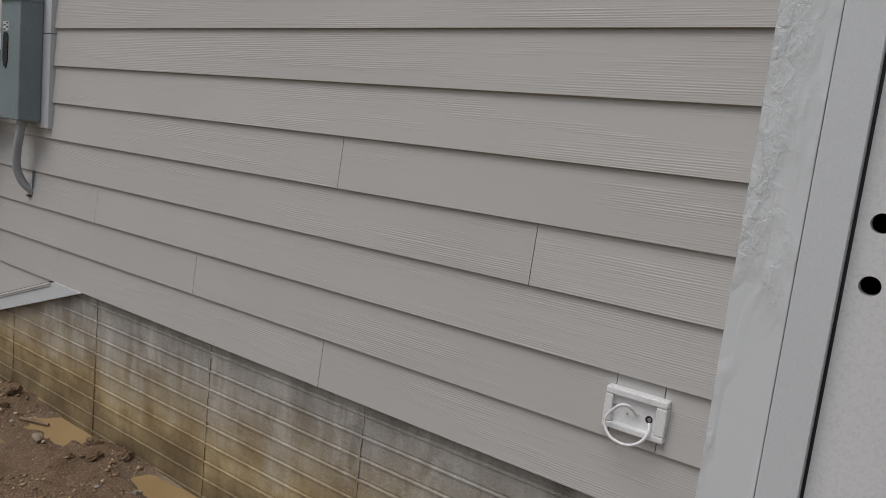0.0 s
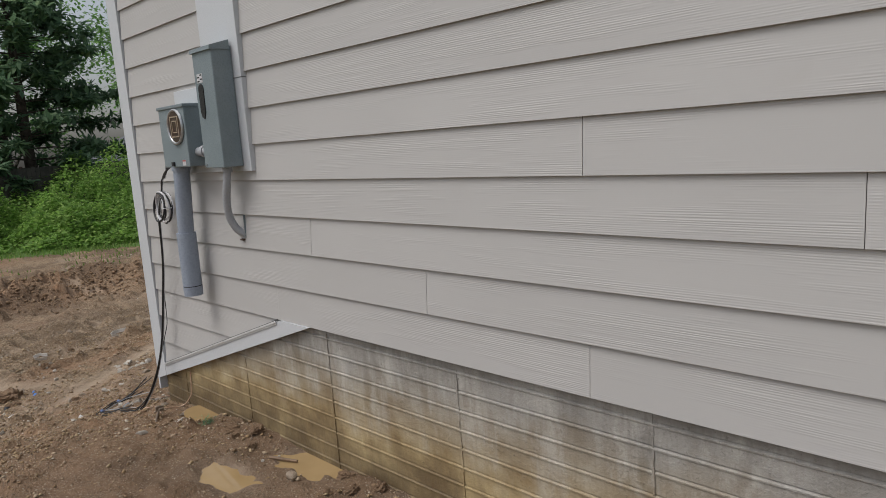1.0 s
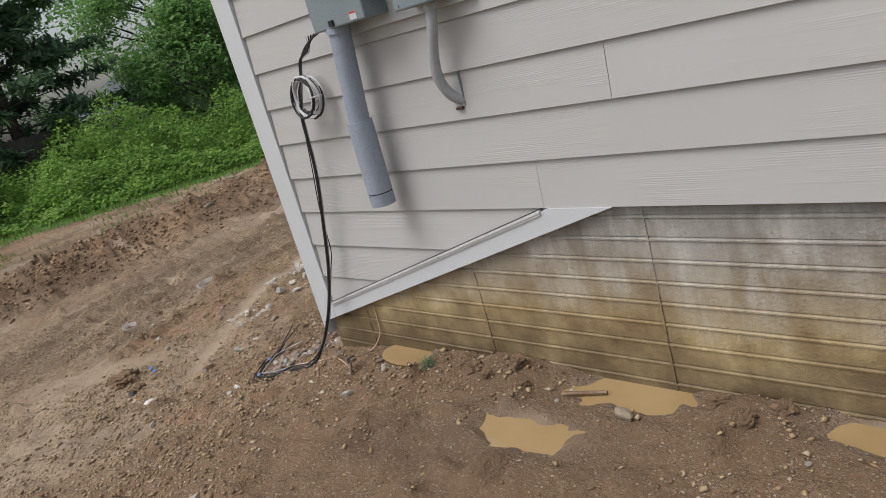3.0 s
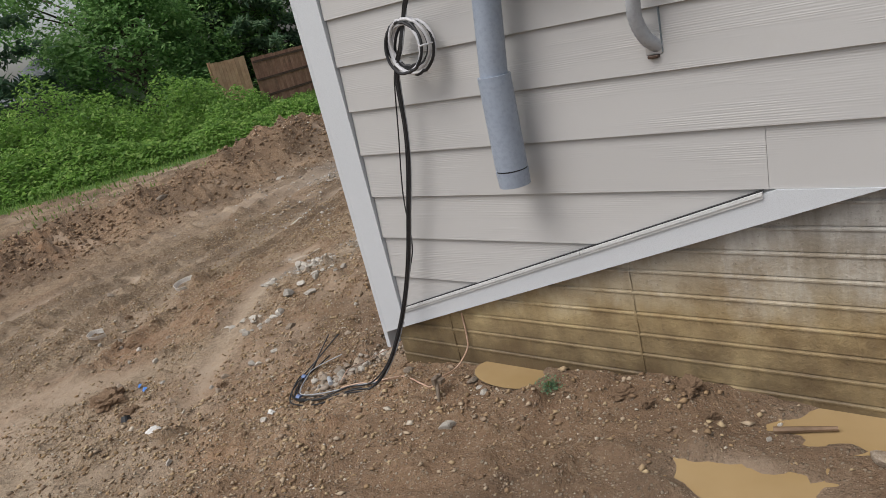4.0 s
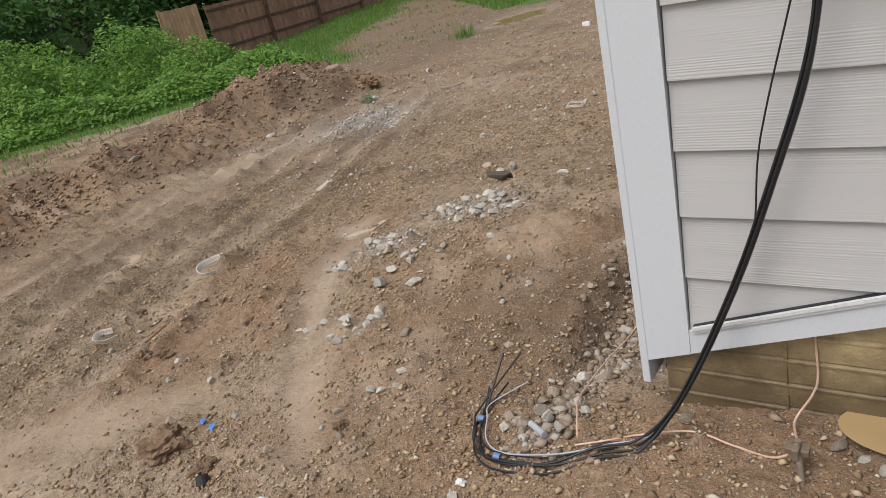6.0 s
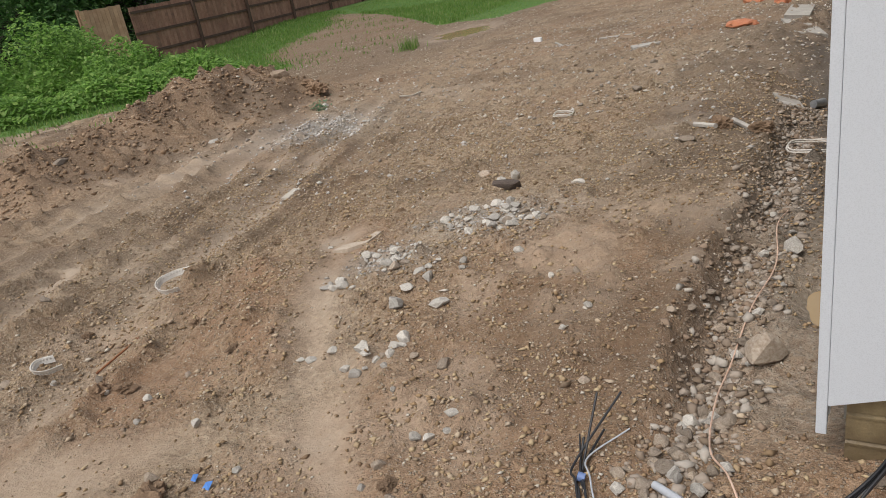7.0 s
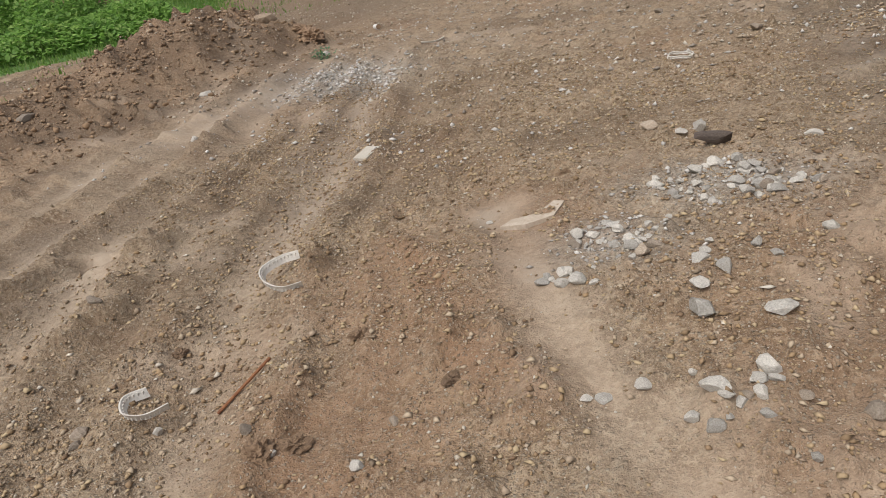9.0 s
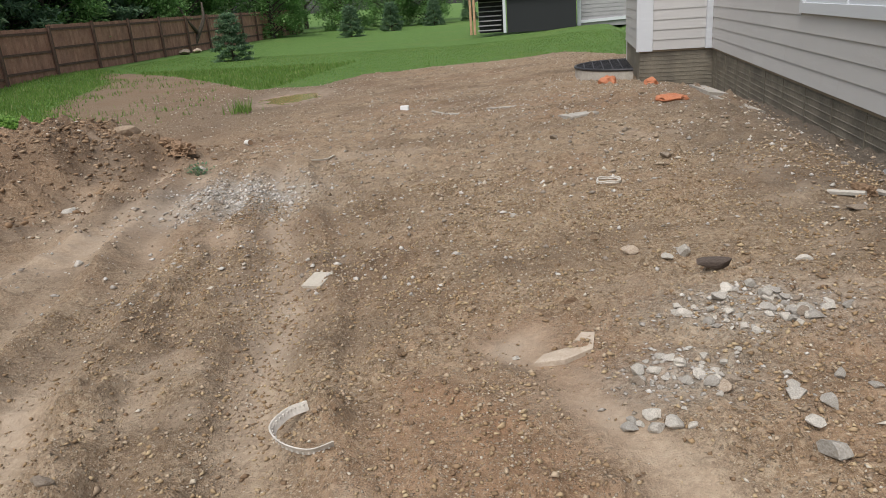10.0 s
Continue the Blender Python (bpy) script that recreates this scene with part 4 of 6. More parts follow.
tape = Nodes("blue_tape").set((0.13, 0.19, 0.36), 0.5)
for x, y in ((-0.545, -0.306), (-0.710, -0.135)):
    part("tape_wrap", Build().tube([(x - 0.010, y, gnd(x, y) + 0.018), (x + 0.010, y + 0.002, gnd(x, y) + 0.014)], 0.013, 12), tape, drop, "wrap of blue tape", True)

# bare copper ground wire and its clamped rod
M_COPPER = plain("bare_copper", (0.55, 0.36, 0.26), (0.66, 0.47, 0.36), 0.5, 20, 90, 0.0002, 0.1)
wire = thing("ground_wire", "bare copper wire lying along the house wall", "wire")
cp = [(0.312, 0.006, 0.085), (0.318, -0.004, -0.03), (0.305, -0.012, -0.085), (0.27, -0.06, gnd(0.27, -0.06) + 0.02), (0.30, -0.20, gnd(0.30, -0.20) + 0.05), (0.25, -0.21, gnd(0.25, -0.21) + 0.008), (0.14, -0.155, gnd(0.14, -0.155) + 0.008), (0.02, -0.135, gnd(0.02, -0.135) + 0.006), (-0.13, -0.15, gnd(-0.13, -0.15) + 0.006), (-0.21, -0.21, gnd(-0.21, -0.21) + 0.006), (-0.30, -0.235, gnd(-0.30, -0.235) + 0.006)]
part("strand", Build().tube(fine(cp, 8), 0.0032, 8), M_COPPER, wire, "", True)
cp2 = [(-0.285, -0.24), (-0.33, -0.14), (-0.40, 0.02), (-0.435, 0.32), (-0.43, 0.56), (-0.405, 0.85), (-0.36, 1.20), (-0.39, 1.55), (-0.38, 1.90)]
part("strand", Build().tube(fine([(x, y, gnd(x, y) + 0.034) for x, y in cp2], 10), 0.0027, 8), M_COPPER, wire, "", True)
rod = thing("ground_rod", "muddy brown steel ground rod with a clamp in the earth", "rod")
M_RODSTEEL = plain("muddy_steel", (0.15, 0.115, 0.085), (0.26, 0.205, 0.155), 0.6, 20.0, 90.0, 0.0006, 0.2)
part("rod", Build().tube([(0.335, -0.285, -0.24), (0.303, -0.215, gnd(0.30, -0.21) + 0.075)], 0.0085, 12), M_RODSTEEL, rod, "", True)
zc = gnd(0.30, -0.215)
part("clamp", Build().box(0.278, -0.229, zc + 0.045, 0.333, -0.201, zc + 0.062, 0.003).box(0.296, -0.244, zc + 0.040, 0.313, -0.194, zc + 0.072, 0.003), M_RODSTEEL, rod)

# recessed outlet cover with a loose white cable
outlet = thing("outlet_box", "white plastic outlet frame with a loose white cable", "outlet box", (-0.214, 0, 0.003))
fr = Build()
ox0, ox1, oz0, oz1 = 4.735, 4.902, 0.808, 0.920
ix0, ix1, iz0, iz1 = 4.757, 4.874, 0.826, 0.900
fr.box(ox0, -0.040, iz1, ox1, -0.006, oz1, 0.004).box(ox0, -0.040, oz0, ox1, -0.006, iz0, 0.004).box(ox0, -0.040, iz0, ix0, -0.006, iz1, 0.003).box(ix1, -0.040, iz0, ox1, -0.006, iz1, 0.003)
M_PLASTIC = plain("white_moulded_plastic", (0.72, 0.73, 0.74), (0.78, 0.79, 0.80), 0.35, 6.0, 90.0, 0.0002)
part("frame", fr, M_PLASTIC, outlet)
part("recess", Build().box(ix0 - 0.002, -0.0235, iz0 - 0.002, ix1 + 0.002, -0.0185, iz1 + 0.002), M_PLASTIC, outlet)
part("plug_hole", Build().tube([(4.855, -0.024, 0.858), (4.855, -0.0265, 0.858)], 0.0095, 18), M_BLACK, outlet, "dark screw socket")
part("screw", Build().tube([(4.857, -0.026, 0.859), (4.857, -0.029, 0.859)], 0.005, 12), M_GALV, outlet)
part("screw", Build().tube([(4.762, -0.024, 0.868), (4.762, -0.028, 0.868)], 0.004, 12), M_GALV, outlet)
part("pin_hole", Build().tube([(4.796, -0.0236, 0.855), (4.796, -0.0245, 0.855)], 0.002, 8), M_BLACK, outlet)
part("loose_cable", Build().tube(fine([(4.826, -0.030, 0.862), (4.806, -0.050, 0.885), (4.783, -0.058, 0.882), (4.757, -0.058, 0.850), (4.752, -0.060, 0.822), (4.778, -0.066, 0.794), (4.822, -0.066, 0.789), (4.855, -0.060, 0.808), (4.864, -0.044, 0.835), (4.858, -0.030, 0.850)], 8), 0.0042, 10), M_PLASTIC, outlet, "looped white cable", True)


# ---- stones, debris and small finds on the earth ----
def rock_mesh(name, seed, material, angular=0.5, sub=2):
    r = random.Random(seed)
    bm = bmesh.new()
    bmesh.ops.create_icosphere(bm, subdivisions=sub, radius=0.5)
    planes = [(Vector((r.uniform(-1, 1), r.uniform(-1, 1), r.uniform(-1, 1))).normalized(), r.uniform(0.22, 0.38)) for _ in range(13)]
    for v in bm.verts:
        v.co *= 1 + 0.22 * noise.noise(v.co * 2.3 + Vector((seed * 3.1, 0, 0)))
        for n, d in planes:
            over = v.co.dot(n) - d
            if over > 0:
                v.co -= n * over * angular
    return Build().take(bm).mesh(name, material, angular < 0.4)


PALE = [rock_mesh("pale_stone", i, M_PALE_STONE, 1.0) for i in range(10)]
FIELD = [rock_mesh("brown_stone", 20 + i, M_STONE, 0.85) for i in range(8)]


def clod_mesh(seed):
    bm = bmesh.new()
    bmesh.ops.create_icosphere(bm, subdivisions=4, radius=0.5)
    for v in bm.verts:
        p = v.co + Vector((seed * 7.3, 0, 0))
        v.co *= 0.8 + 0.5 * noise.noise(p * 1.8) + 0.35 * noise.noise(p * 5.0) + 0.22 * noise.noise(p * 12.0)
        v.co.z = max(v.co.z, -0.2)
    return Build().take(bm).mesh("clod", M_MUD)


CLODS = [clod_mesh(i) for i in range(4)]
rk = random.Random(12)


def stone(x, y, size, flat=0.6, pale=True, label="pale grey broken stone lying on the earth", group="pale stones", sink=0.22, wide=1.0):
    me_s = rk.choice(PALE if pale else FIELD)
    ob = tagged(new("stone", me_s), label, "stone", group)
    sz = size * flat
    ob.matrix_world = Matrix.LocRotScale((x, y, gnd(x, y) + sz * (0.42 - sink)), Euler((rk.uniform(-0.15, 0.15), rk.uniform(-0.15, 0.15), rk.uniform(0, 6.3))), (size * wide, size * rk.uniform(0.65, 0.95), sz))
    return ob


# single stones that stand out
for x, y, s, f, p in ((-1.84, 0.70, 0.135, 0.75, 1), (-1.63, 0.72, 0.13, 0.4, 1), (-1.86, 0.84, 0.10, 0.35, 1), (-2.33, 0.86, 0.075, 0.7, 1), (-2.27, 0.865, 0.08, 0.7, 1), (-2.21, 0.87, 0.06, 0.4, 1), (-2.40, 0.93, 0.06, 0.6, 1),
                      (-2.07, 0.335, 0.07, 0.35, 1), (-1.965, 0.365, 0.065, 0.6, 1), (-2.12, 0.325, 0.05, 0.3, 1), (-2.83, 1.48, 0.05, 0.5, 1), (-2.03, 2.48, 0.12, 0.8, 1), (-2.12, 2.44, 0.11, 0.3, 1), (-1.52, 2.23, 0.10, 0.5, 1),
                      (-1.48, 1.25, 0.08, 0.6, 1), (-2.67, -0.05, 0.055, 0.8, 1), (-2.98, -0.04, 0.05, 0.7, 1), (-3.14, 0.04, 0.07, 0.6, 0), (-3.82, -0.05, 0.085, 0.6, 0), (-3.78, -0.10, 0.06, 0.6, 0), (-3.53, 0.03, 0.06, 0.7, 1),
                      (-4.41, 0.60, 0.10, 0.6, 0), (-1.54, 0.18, 0.055, 0.6, 1), (-1.41, 0.34, 0.085, 0.7, 0), (-1.63, 0.41, 0.06, 0.4, 1), (-2.67, 0.17, 0.055, 0.5, 0), (-2.27, -0.14, 0.065, 0.6, 1), (-2.18, -0.44, 0.075, 0.7, 0),
                      (-2.62, -0.16, 0.05, 0.7, 1), (-1.32, -0.04, 0.06, 0.7, 1), (-1.27, -0.03, 0.055, 0.6, 1), (-1.23, 0.07, 0.075, 0.4, 1), (-1.22, 0.01, 0.05, 0.3, 1), (-1.36, -0.20, 0.055, 0.8, 0), (-1.23, -0.33, 0.05, 0.8, 0),
                      (-1.89, -0.31, 0.06, 0.5, 1), (-0.97, 0.74, 0.06, 0.5, 1), (-1.22, 0.99, 0.05, 0.7, 1), (-1.12, 1.04, 0.055, 0.6, 0), (-1.01, 0.56, 0.04, 0.7, 1), (-0.85, 0.32, 0.05, 0.6, 0), (-1.49, -0.47, 0.05, 0.8, 0),
                      (-1.37, -0.29, 0.04, 0.8, 1), (0.498, -0.41, 0.085, 0.5, 1), (-0.60, -0.49, 0.06, 0.6, 1), (-0.02, -0.06, 0.065, 0.5, 0), (0.49, -0.17, 0.055, 0.5, 1), (0.38, -0.10, 0.06, 0.5, 0), (0.44, -0.13, 0.05, 0.4, 1),
                      (-0.29, -0.47, 0.045, 0.5, 0), (-0.76, -0.89, 0.05, 0.8, 1), (-0.34, 0.62, 0.20, 0.75, 0), (-0.32, 1.43, 0.12, 0.8, 1), (1.85, -0.21, 0.10, 0.55, 0), (1.56, -0.11, 0.03, 0.7, 1), (1.55, -0.20, 0.028, 0.7, 1),
                      (2.66, -0.20, 0.035, 0.8, 1), (2.46, -0.26, 0.03, 0.7, 1), (-4.19, 3.35, 0.05, 0.6, 0), (-6.33, 3.42, 0.13, 0.6, 1), (-7.76, 5.22, 0.2, 0.4, 1), (-7.21, 7.05, 0.2, 0.5, 1), (-2.29, 2.56, 0.12, 0.5, 0),
                      (-1.86, 4.82, 0.12, 0.6, 0), (-2.81, 6.4, 0.11, 0.7, 0), (-2.08, 6.34, 0.10, 0.8, 0), (-3.63, 6.66, 0.09, 0.6, 0), (-5.35, 4.2, 0.09, 0.6, 1), (-3.0, 3.6, 0.08, 0.6, 1), (-1.05, 2.95, 0.12, 0.4, 0), (-8.7, 3.6, 0.25, 0.5, 0)):
    if p:
        stone(x, y, s, f)
    else:
        stone(x, y, s, f, False, "weathered brown field stone half sunk in earth", "brown stones")
dark_rock = tagged(new("dark_stone", rock_mesh("dark_stone", 61, plain("dark_wet_stone", (0.075, 0.055, 0.045), (0.13, 0.10, 0.08), 0.8, 20, 90, 0.003), 1.0)), "dark brown stone among pale crushed stones", "stone")
dark_rock.matrix_world = Matrix.LocRotScale((-1.93, 2.16, gnd(-1.93, 2.16) + 0.025), Euler((0.1, 0.05, 0.3)), (0.23, 0.13, 0.10))

boulder = tagged(new("boulder", rock_mesh("boulder", 71, plain("tan_boulder", (0.235, 0.17, 0.115), (0.33, 0.255, 0.18), 0.85, 12, 90, 0.003), 0.8)), "tan boulder lying on top of the earth bank", "boulder")
boulder.matrix_world = Matrix.LocRotScale((-8.62, 7.75, gnd(-8.62, 7.75) + 0.05), Euler((0.1, 0.0, 0.4)), (0.42, 0.32, 0.25))

# heaps of crushed stone
for cx, cy, ax, ay, count in ((-1.87, 1.72, 0.30, 0.22, 62), (-2.19, 1.20, 0.18, 0.17, 44), (-1.62, 1.60, 0.13, 0.10, 14), (-2.30, 0.90, 0.12, 0.06, 6), (-1.72, 0.36, 0.16, 0.12, 16), (-1.9, 1.05, 0.3, 0.15, 8)):
    for _ in range(count):
        a, q = rk.uniform(0, 6.3), math.sqrt(rk.random())
        stone(cx + ax * q * math.cos(a), cy + ay * q * math.sin(a), rk.choice((0.032, 0.042, 0.052, 0.065, 0.085)) * rk.uniform(0.8, 1.2), rk.uniform(0.4, 0.8), rk.random() < 0.88, "pale grey crushed stone in a loose heap", "crushed stones")
# rounded stones in the trench beside the house
for _ in range(75):
    y = rk.uniform(-0.18, 2.4) if rk.random() < 0.5 else rk.uniform(-0.16, 0.30)
    x = -0.47 + rk.gauss(0, 0.065) - 0.08 * max(0.0, 0.3 - y) + (0.06 if y > 1 else 0)
    stone(x, y, rk.choice((0.03, 0.036, 0.044, 0.052, 0.064)), rk.uniform(0.6, 0.9), rk.random() < 0.35, "rounded grey-brown stone in the gravel trench", "trench stones", 0.08)


def scatter(name, count, area, lo, hi, material, label, seed, keep=None, quick=False):
    """Loose grit as one mesh: small faceted pebbles pressed into the ground."""
    r = np.random.RandomState(seed)
    x0, x1, y0, y1 = area
    x, y = r.uniform(x0, x1, count), r.uniform(y0, y1, count)
    ok = ~((x > -0.12) & (y > 0.01)) & (turf_cover(x, y) < 0.3)
    if keep is not None:
        ok &= r.uniform(0, 1, count) < keep(x, y)
    for px, py, a, b, level in PUDDLES:
        ok &= ((x - px) / a) ** 2 + ((y - py) / b) ** 2 > 1.2
    x, y = x[ok], y[ok]
    n = len(x)
    size = lo * (hi / lo) ** (r.uniform(0, 1, n) ** 2.2)
    if quick:
        base = np.array([(1, 0, 0), (0, 1, 0), (-1, 0, 0), (0, -1, 0), (0, 0, 1), (0, 0, -1)], float) * 0.5
        tri = np.array([(0, 1, 4), (1, 2, 4), (2, 3, 4), (3, 0, 4), (1, 0, 5), (2, 1, 5), (3, 2, 5), (0, 3, 5)])
    else:
        g = (1 + 5**0.5) / 2
        base = np.array([(-1, g, 0), (1, g, 0), (-1, -g, 0), (1, -g, 0), (0, -1, g), (0, 1, g), (0, -1, -g), (0, 1, -g), (g, 0, -1), (g, 0, 1), (-g, 0, -1), (-g, 0, 1)]) * 0.5 / 1.9
        tri = np.array([(0, 11, 5), (0, 5, 1), (0, 1, 7), (0, 7, 10), (0, 10, 11), (1, 5, 9), (5, 11, 4), (11, 10, 2), (10, 7, 6), (7, 1, 8), (3, 9, 4), (3, 4, 2), (3, 2, 6), (3, 6, 8), (3, 8, 9), (4, 9, 5), (2, 4, 11), (6, 2, 10), (8, 6, 7), (9, 8, 1)])
    k = len(base)
    p = base[None] * (1 + r.uniform(-0.45, 0.35, (n, k, 1))) + r.uniform(-0.11, 0.11, (n, k, 3))
    p = p * np.stack([size * r.uniform(0.9, 1.4, n), size * r.uniform(0.7, 1.0, n), size * r.uniform(0.4, 0.85, n)], 1)[:, None]
    a = r.uniform(0, 6.3, n)
    c, s = np.cos(a)[:, None], np.sin(a)[:, None]
    q = np.stack([p[..., 0] * c - p[..., 1] * s + x[:, None], p[..., 0] * s + p[..., 1] * c + y[:, None], p[..., 2] + (ground_z(x, y) + size * 0.18)[:, None]], -1)
    faces = (tri[None] + (np.arange(n) * k)[:, None, None]).reshape(-1, 3)
    me_p = bpy.data.meshes.new(name)
    me_p.vertices.add(n * k)
    me_p.vertices.foreach_set("co", q.ravel())
    me_p.loops.add(faces.size)
    me_p.loops.foreach_set("vertex_index", faces.ravel())
    me_p.polygons.add(len(faces))
    me_p.polygons.foreach_set("loop_start", np.arange(0, faces.size, 3))
    me_p.update()
    me_p.materials.append(material)
    return tagged(new(name, me_p), label, "gravel", kind="stuff")


def grit_material(name, colours):
    n = Nodes(name)
    ramp = n.node("ValToRGB")
    ramp.color_ramp.interpolation = "CONSTANT"
    els = ramp.color_ramp.elements
    while len(els) < len(colours):
        els.new(0.5)
    for i, c in enumerate(colours):
        els[i].position, els[i].color = i / len(colours), (*c, 1)
    n.link(n.node("NewGeometry").outputs["Random Per Island"], ramp.inputs[0])
    tone = n.noise(n.coords(), 60.0, 4.0)
    col = n.mix(n.ramp(tone, 0.35, 0.7, 0.0, 0.22), ramp.outputs["Color"], (0.20, 0.135, 0.085))
    n.bump(tone, 0.6, 0.002)
    return n.set(col, 0.85, 0.0, 0.3)


M_GRIT = grit_material("mixed_grit", [(0.19, 0.14, 0.095), (0.31, 0.245, 0.175), (0.42, 0.345, 0.26), (0.25, 0.19, 0.13), (0.48, 0.41, 0.32), (0.37, 0.28, 0.20), (0.54, 0.475, 0.385), (0.28, 0.21, 0.15), (0.43, 0.345, 0.255), (0.56, 0.51, 0.43), (0.30, 0.225, 0.16), (0.35, 0.27, 0.19)])
M_SOIL_GRIT = grit_material("soil_crumbs", [(0.20, 0.130, 0.078), (0.45, 0.355, 0.25), (0.281, 0.190, 0.111), (0.371, 0.271, 0.159), (0.225, 0.152, 0.086), (0.449, 0.345, 0.210), (0.337, 0.230, 0.128), (0.404, 0.299, 0.180)])
M_GREY_GRIT = grit_material("grey_chippings", [(0.47, 0.445, 0.41), (0.37, 0.345, 0.31), (0.58, 0.55, 0.51), (0.29, 0.25, 0.21)])
M_TRENCH_GRIT = grit_material("damp_trench_gravel", [(0.23, 0.18, 0.135), (0.30, 0.25, 0.20), (0.18, 0.135, 0.095), (0.35, 0.295, 0.24), (0.26, 0.19, 0.135), (0.40, 0.36, 0.31)])
M_BERM_GRIT = grit_material("dark_clods", [(0.23, 0.152, 0.09), (0.30, 0.205, 0.124), (0.17, 0.107, 0.064), (0.38, 0.275, 0.178), (0.27, 0.175, 0.102), (0.21, 0.138, 0.084)])
patchy = lambda x, y: (1 - 0.5 * ease(0.0, 0.7, x)) * np.clip(0.62 + 0.55 * rough_field(x, y, 0.5, 51) + 0.3 * rough_field(x, y, 0.16, 52) - 0.85 * np.exp(-((along(x, y, CHANNEL) / 0.14) ** 2)) - 1.0 * silt_pan(x, y), 0.06, 1)  # noqa: E731
scatter("soil_crumbs", 140000, (-5.6, 3.6, -1.6, 5.0), 0.007, 0.031, M_SOIL_GRIT, "crumbs of brown soil over the bare earth", 1, patchy, True)
scatter("fine_gravel", 110000, (-5.6, 3.6, -1.6, 5.0), 0.005, 0.019, M_GRIT, "fine mixed gravel strewn over the bare earth", 2, patchy, True)
scatter("pebbles", 3000, (-6.5, 3.6, -1.6, 6.0), 0.016, 0.042, M_GRIT, "scattered brown and pale pebbles on bare earth", 3, patchy, True)
scatter("distant_gravel", 48000, (-14.0, -0.15, 4.2, 22.0), 0.014, 0.06, M_GRIT, "coarse gravel strewn over distant bare earth", 4, lambda x, y: np.clip(0.55 + 0.6 * rough_field(x, y, 0.8, 53), 0.1, 1), True)
scatter("berm_clods", 24000, (-10.6, -6.8, -3.0, 9.0), 0.016, 0.075, M_BERM_GRIT, "crumbled clods of earth on the low bank", 5, lambda x, y: np.exp(-((along(x, y, BERM) / 1.0) ** 2)))
scatter("grey_chippings", 7000, (-7.4, -4.2, 4.2, 6.6), 0.015, 0.06, M_GREY_GRIT, "pale grey stone chippings in a wheel rut", 6, lambda x, y: np.exp(-(((x + 5.9 + 0.4 * (y - 5.3)) / 0.6) ** 2) - ((y - 5.3) / 0.7) ** 2), True)
scatter("trench_gravel", 9000, (-0.72, -0.22, -0.3, 4.2), 0.012, 0.045, M_TRENCH_GRIT, "mixed gravel filling the trench beside the footing", 7, lambda x, y: np.exp(-(((x + 0.46) / 0.10) ** 2)))
scatter("pale_flecks", 3600, (-7.0, -0.3, 2.2, 15.0), 0.016, 0.055, M_GREY_GRIT, "pale stone flecks scattered over the far earth", 9, None, True)
scatter("heap_chippings", 2200, (-2.5, -1.4, 0.8, 2.1), 0.010, 0.03, M_GREY_GRIT, "small pale chippings around the stone heaps", 8, lambda x, y: np.maximum(np.exp(-(((x + 1.87) / 0.3) ** 2) - ((y - 1.72) / 0.22) ** 2), np.exp(-(((x + 2.2) / 0.22) ** 2) - ((y - 1.2) / 0.2) ** 2)), True)

# larger clods of mud
for x, y, s in ((-2.02, -0.60, 0.22), (-2.10, -0.52, 0.16), (-2.95, 0.02, 0.12), (-3.02, -0.05, 0.14), (-1.70, -0.62, 0.13), (-7.7, 7.55, 0.42), (-8.0, 7.75, 0.36), (-1.277, -0.273, 0.075), (1.05, -0.10, 0.09), (1.16, -0.14, 0.07), (1.28, -0.07, 0.10), (1.37, -0.16, 0.06), (2.14, -0.10, 0.10), (2.25, -0.15, 0.08), (2.33, -0.06, 0.09), (2.20, -0.24, 0.06), (-2.55, 0.35, 0.07), (-3.0, 0.55, 0.08), (-3.75, 0.4, 0.07), (-2.6, 1.95, 0.08), (-0.62, 3.0, 0.16), (-0.9, 3.3, 0.18)):
    ob = tagged(new("clod", rk.choice(CLODS)), "lump of dark crumbly mud on the earth", "clod", "mud clods")
    ob.matrix_world = Matrix.LocRotScale((x, y, gnd(x, y) + 0.08 * s), Euler((0, 0, rk.uniform(0, 6))), (s, s * 0.8, s * 0.55))


def strip(name, pts, width, thick, material, label, category, holes=0):
    """A bent flat strap standing on edge along a path on the ground."""
    high = max(gnd(x, y) for x, y in pts) - 0.012
    path = fine([(x, y, max(high, gnd(x, y)) + width * 0.45) for x, y in pts], 10)
    b = Build()
    vs, n = [], len(path)
    for i, p in enumerate(path):
        d = (path[min(i + 1, n - 1)] - path[max(i - 1, 0)]).normalized()
        s = d.cross(Vector((0, 0, 1))).normalized() * thick / 2
        lean = s.normalized() * width * 0.25
        for q, w in ((s, -1), (s, 1), (-s, 1), (-s, -1)):
            vs.append(p + q + Vector((0, 0, w * width / 2)) + lean * w)
    fs = [(4 * i + k, 4 * i + (k + 1) % 4, 4 * i + 4 + (k + 1) % 4, 4 * i + 4 + k) for i in range(n - 1) for k in range(4)] + [(0, 1, 2, 3), (4 * n - 1, 4 * n - 2, 4 * n - 3, 4 * n - 4)]
    b.add(vs, fs)
    ob = thing(name, label, category)
    part("band", b, material, ob)
    if holes:
        teeth = Build()
        for i in range(2, n - 2, 2):
            p = path[i]
            teeth.box(p.x - 0.0035, p.y - 0.0035, p.z - width * 0.3, p.x + 0.0035, p.y + 0.0035, p.z + width * 0.3)
        part("ribs", teeth, material, ob)
    return ob


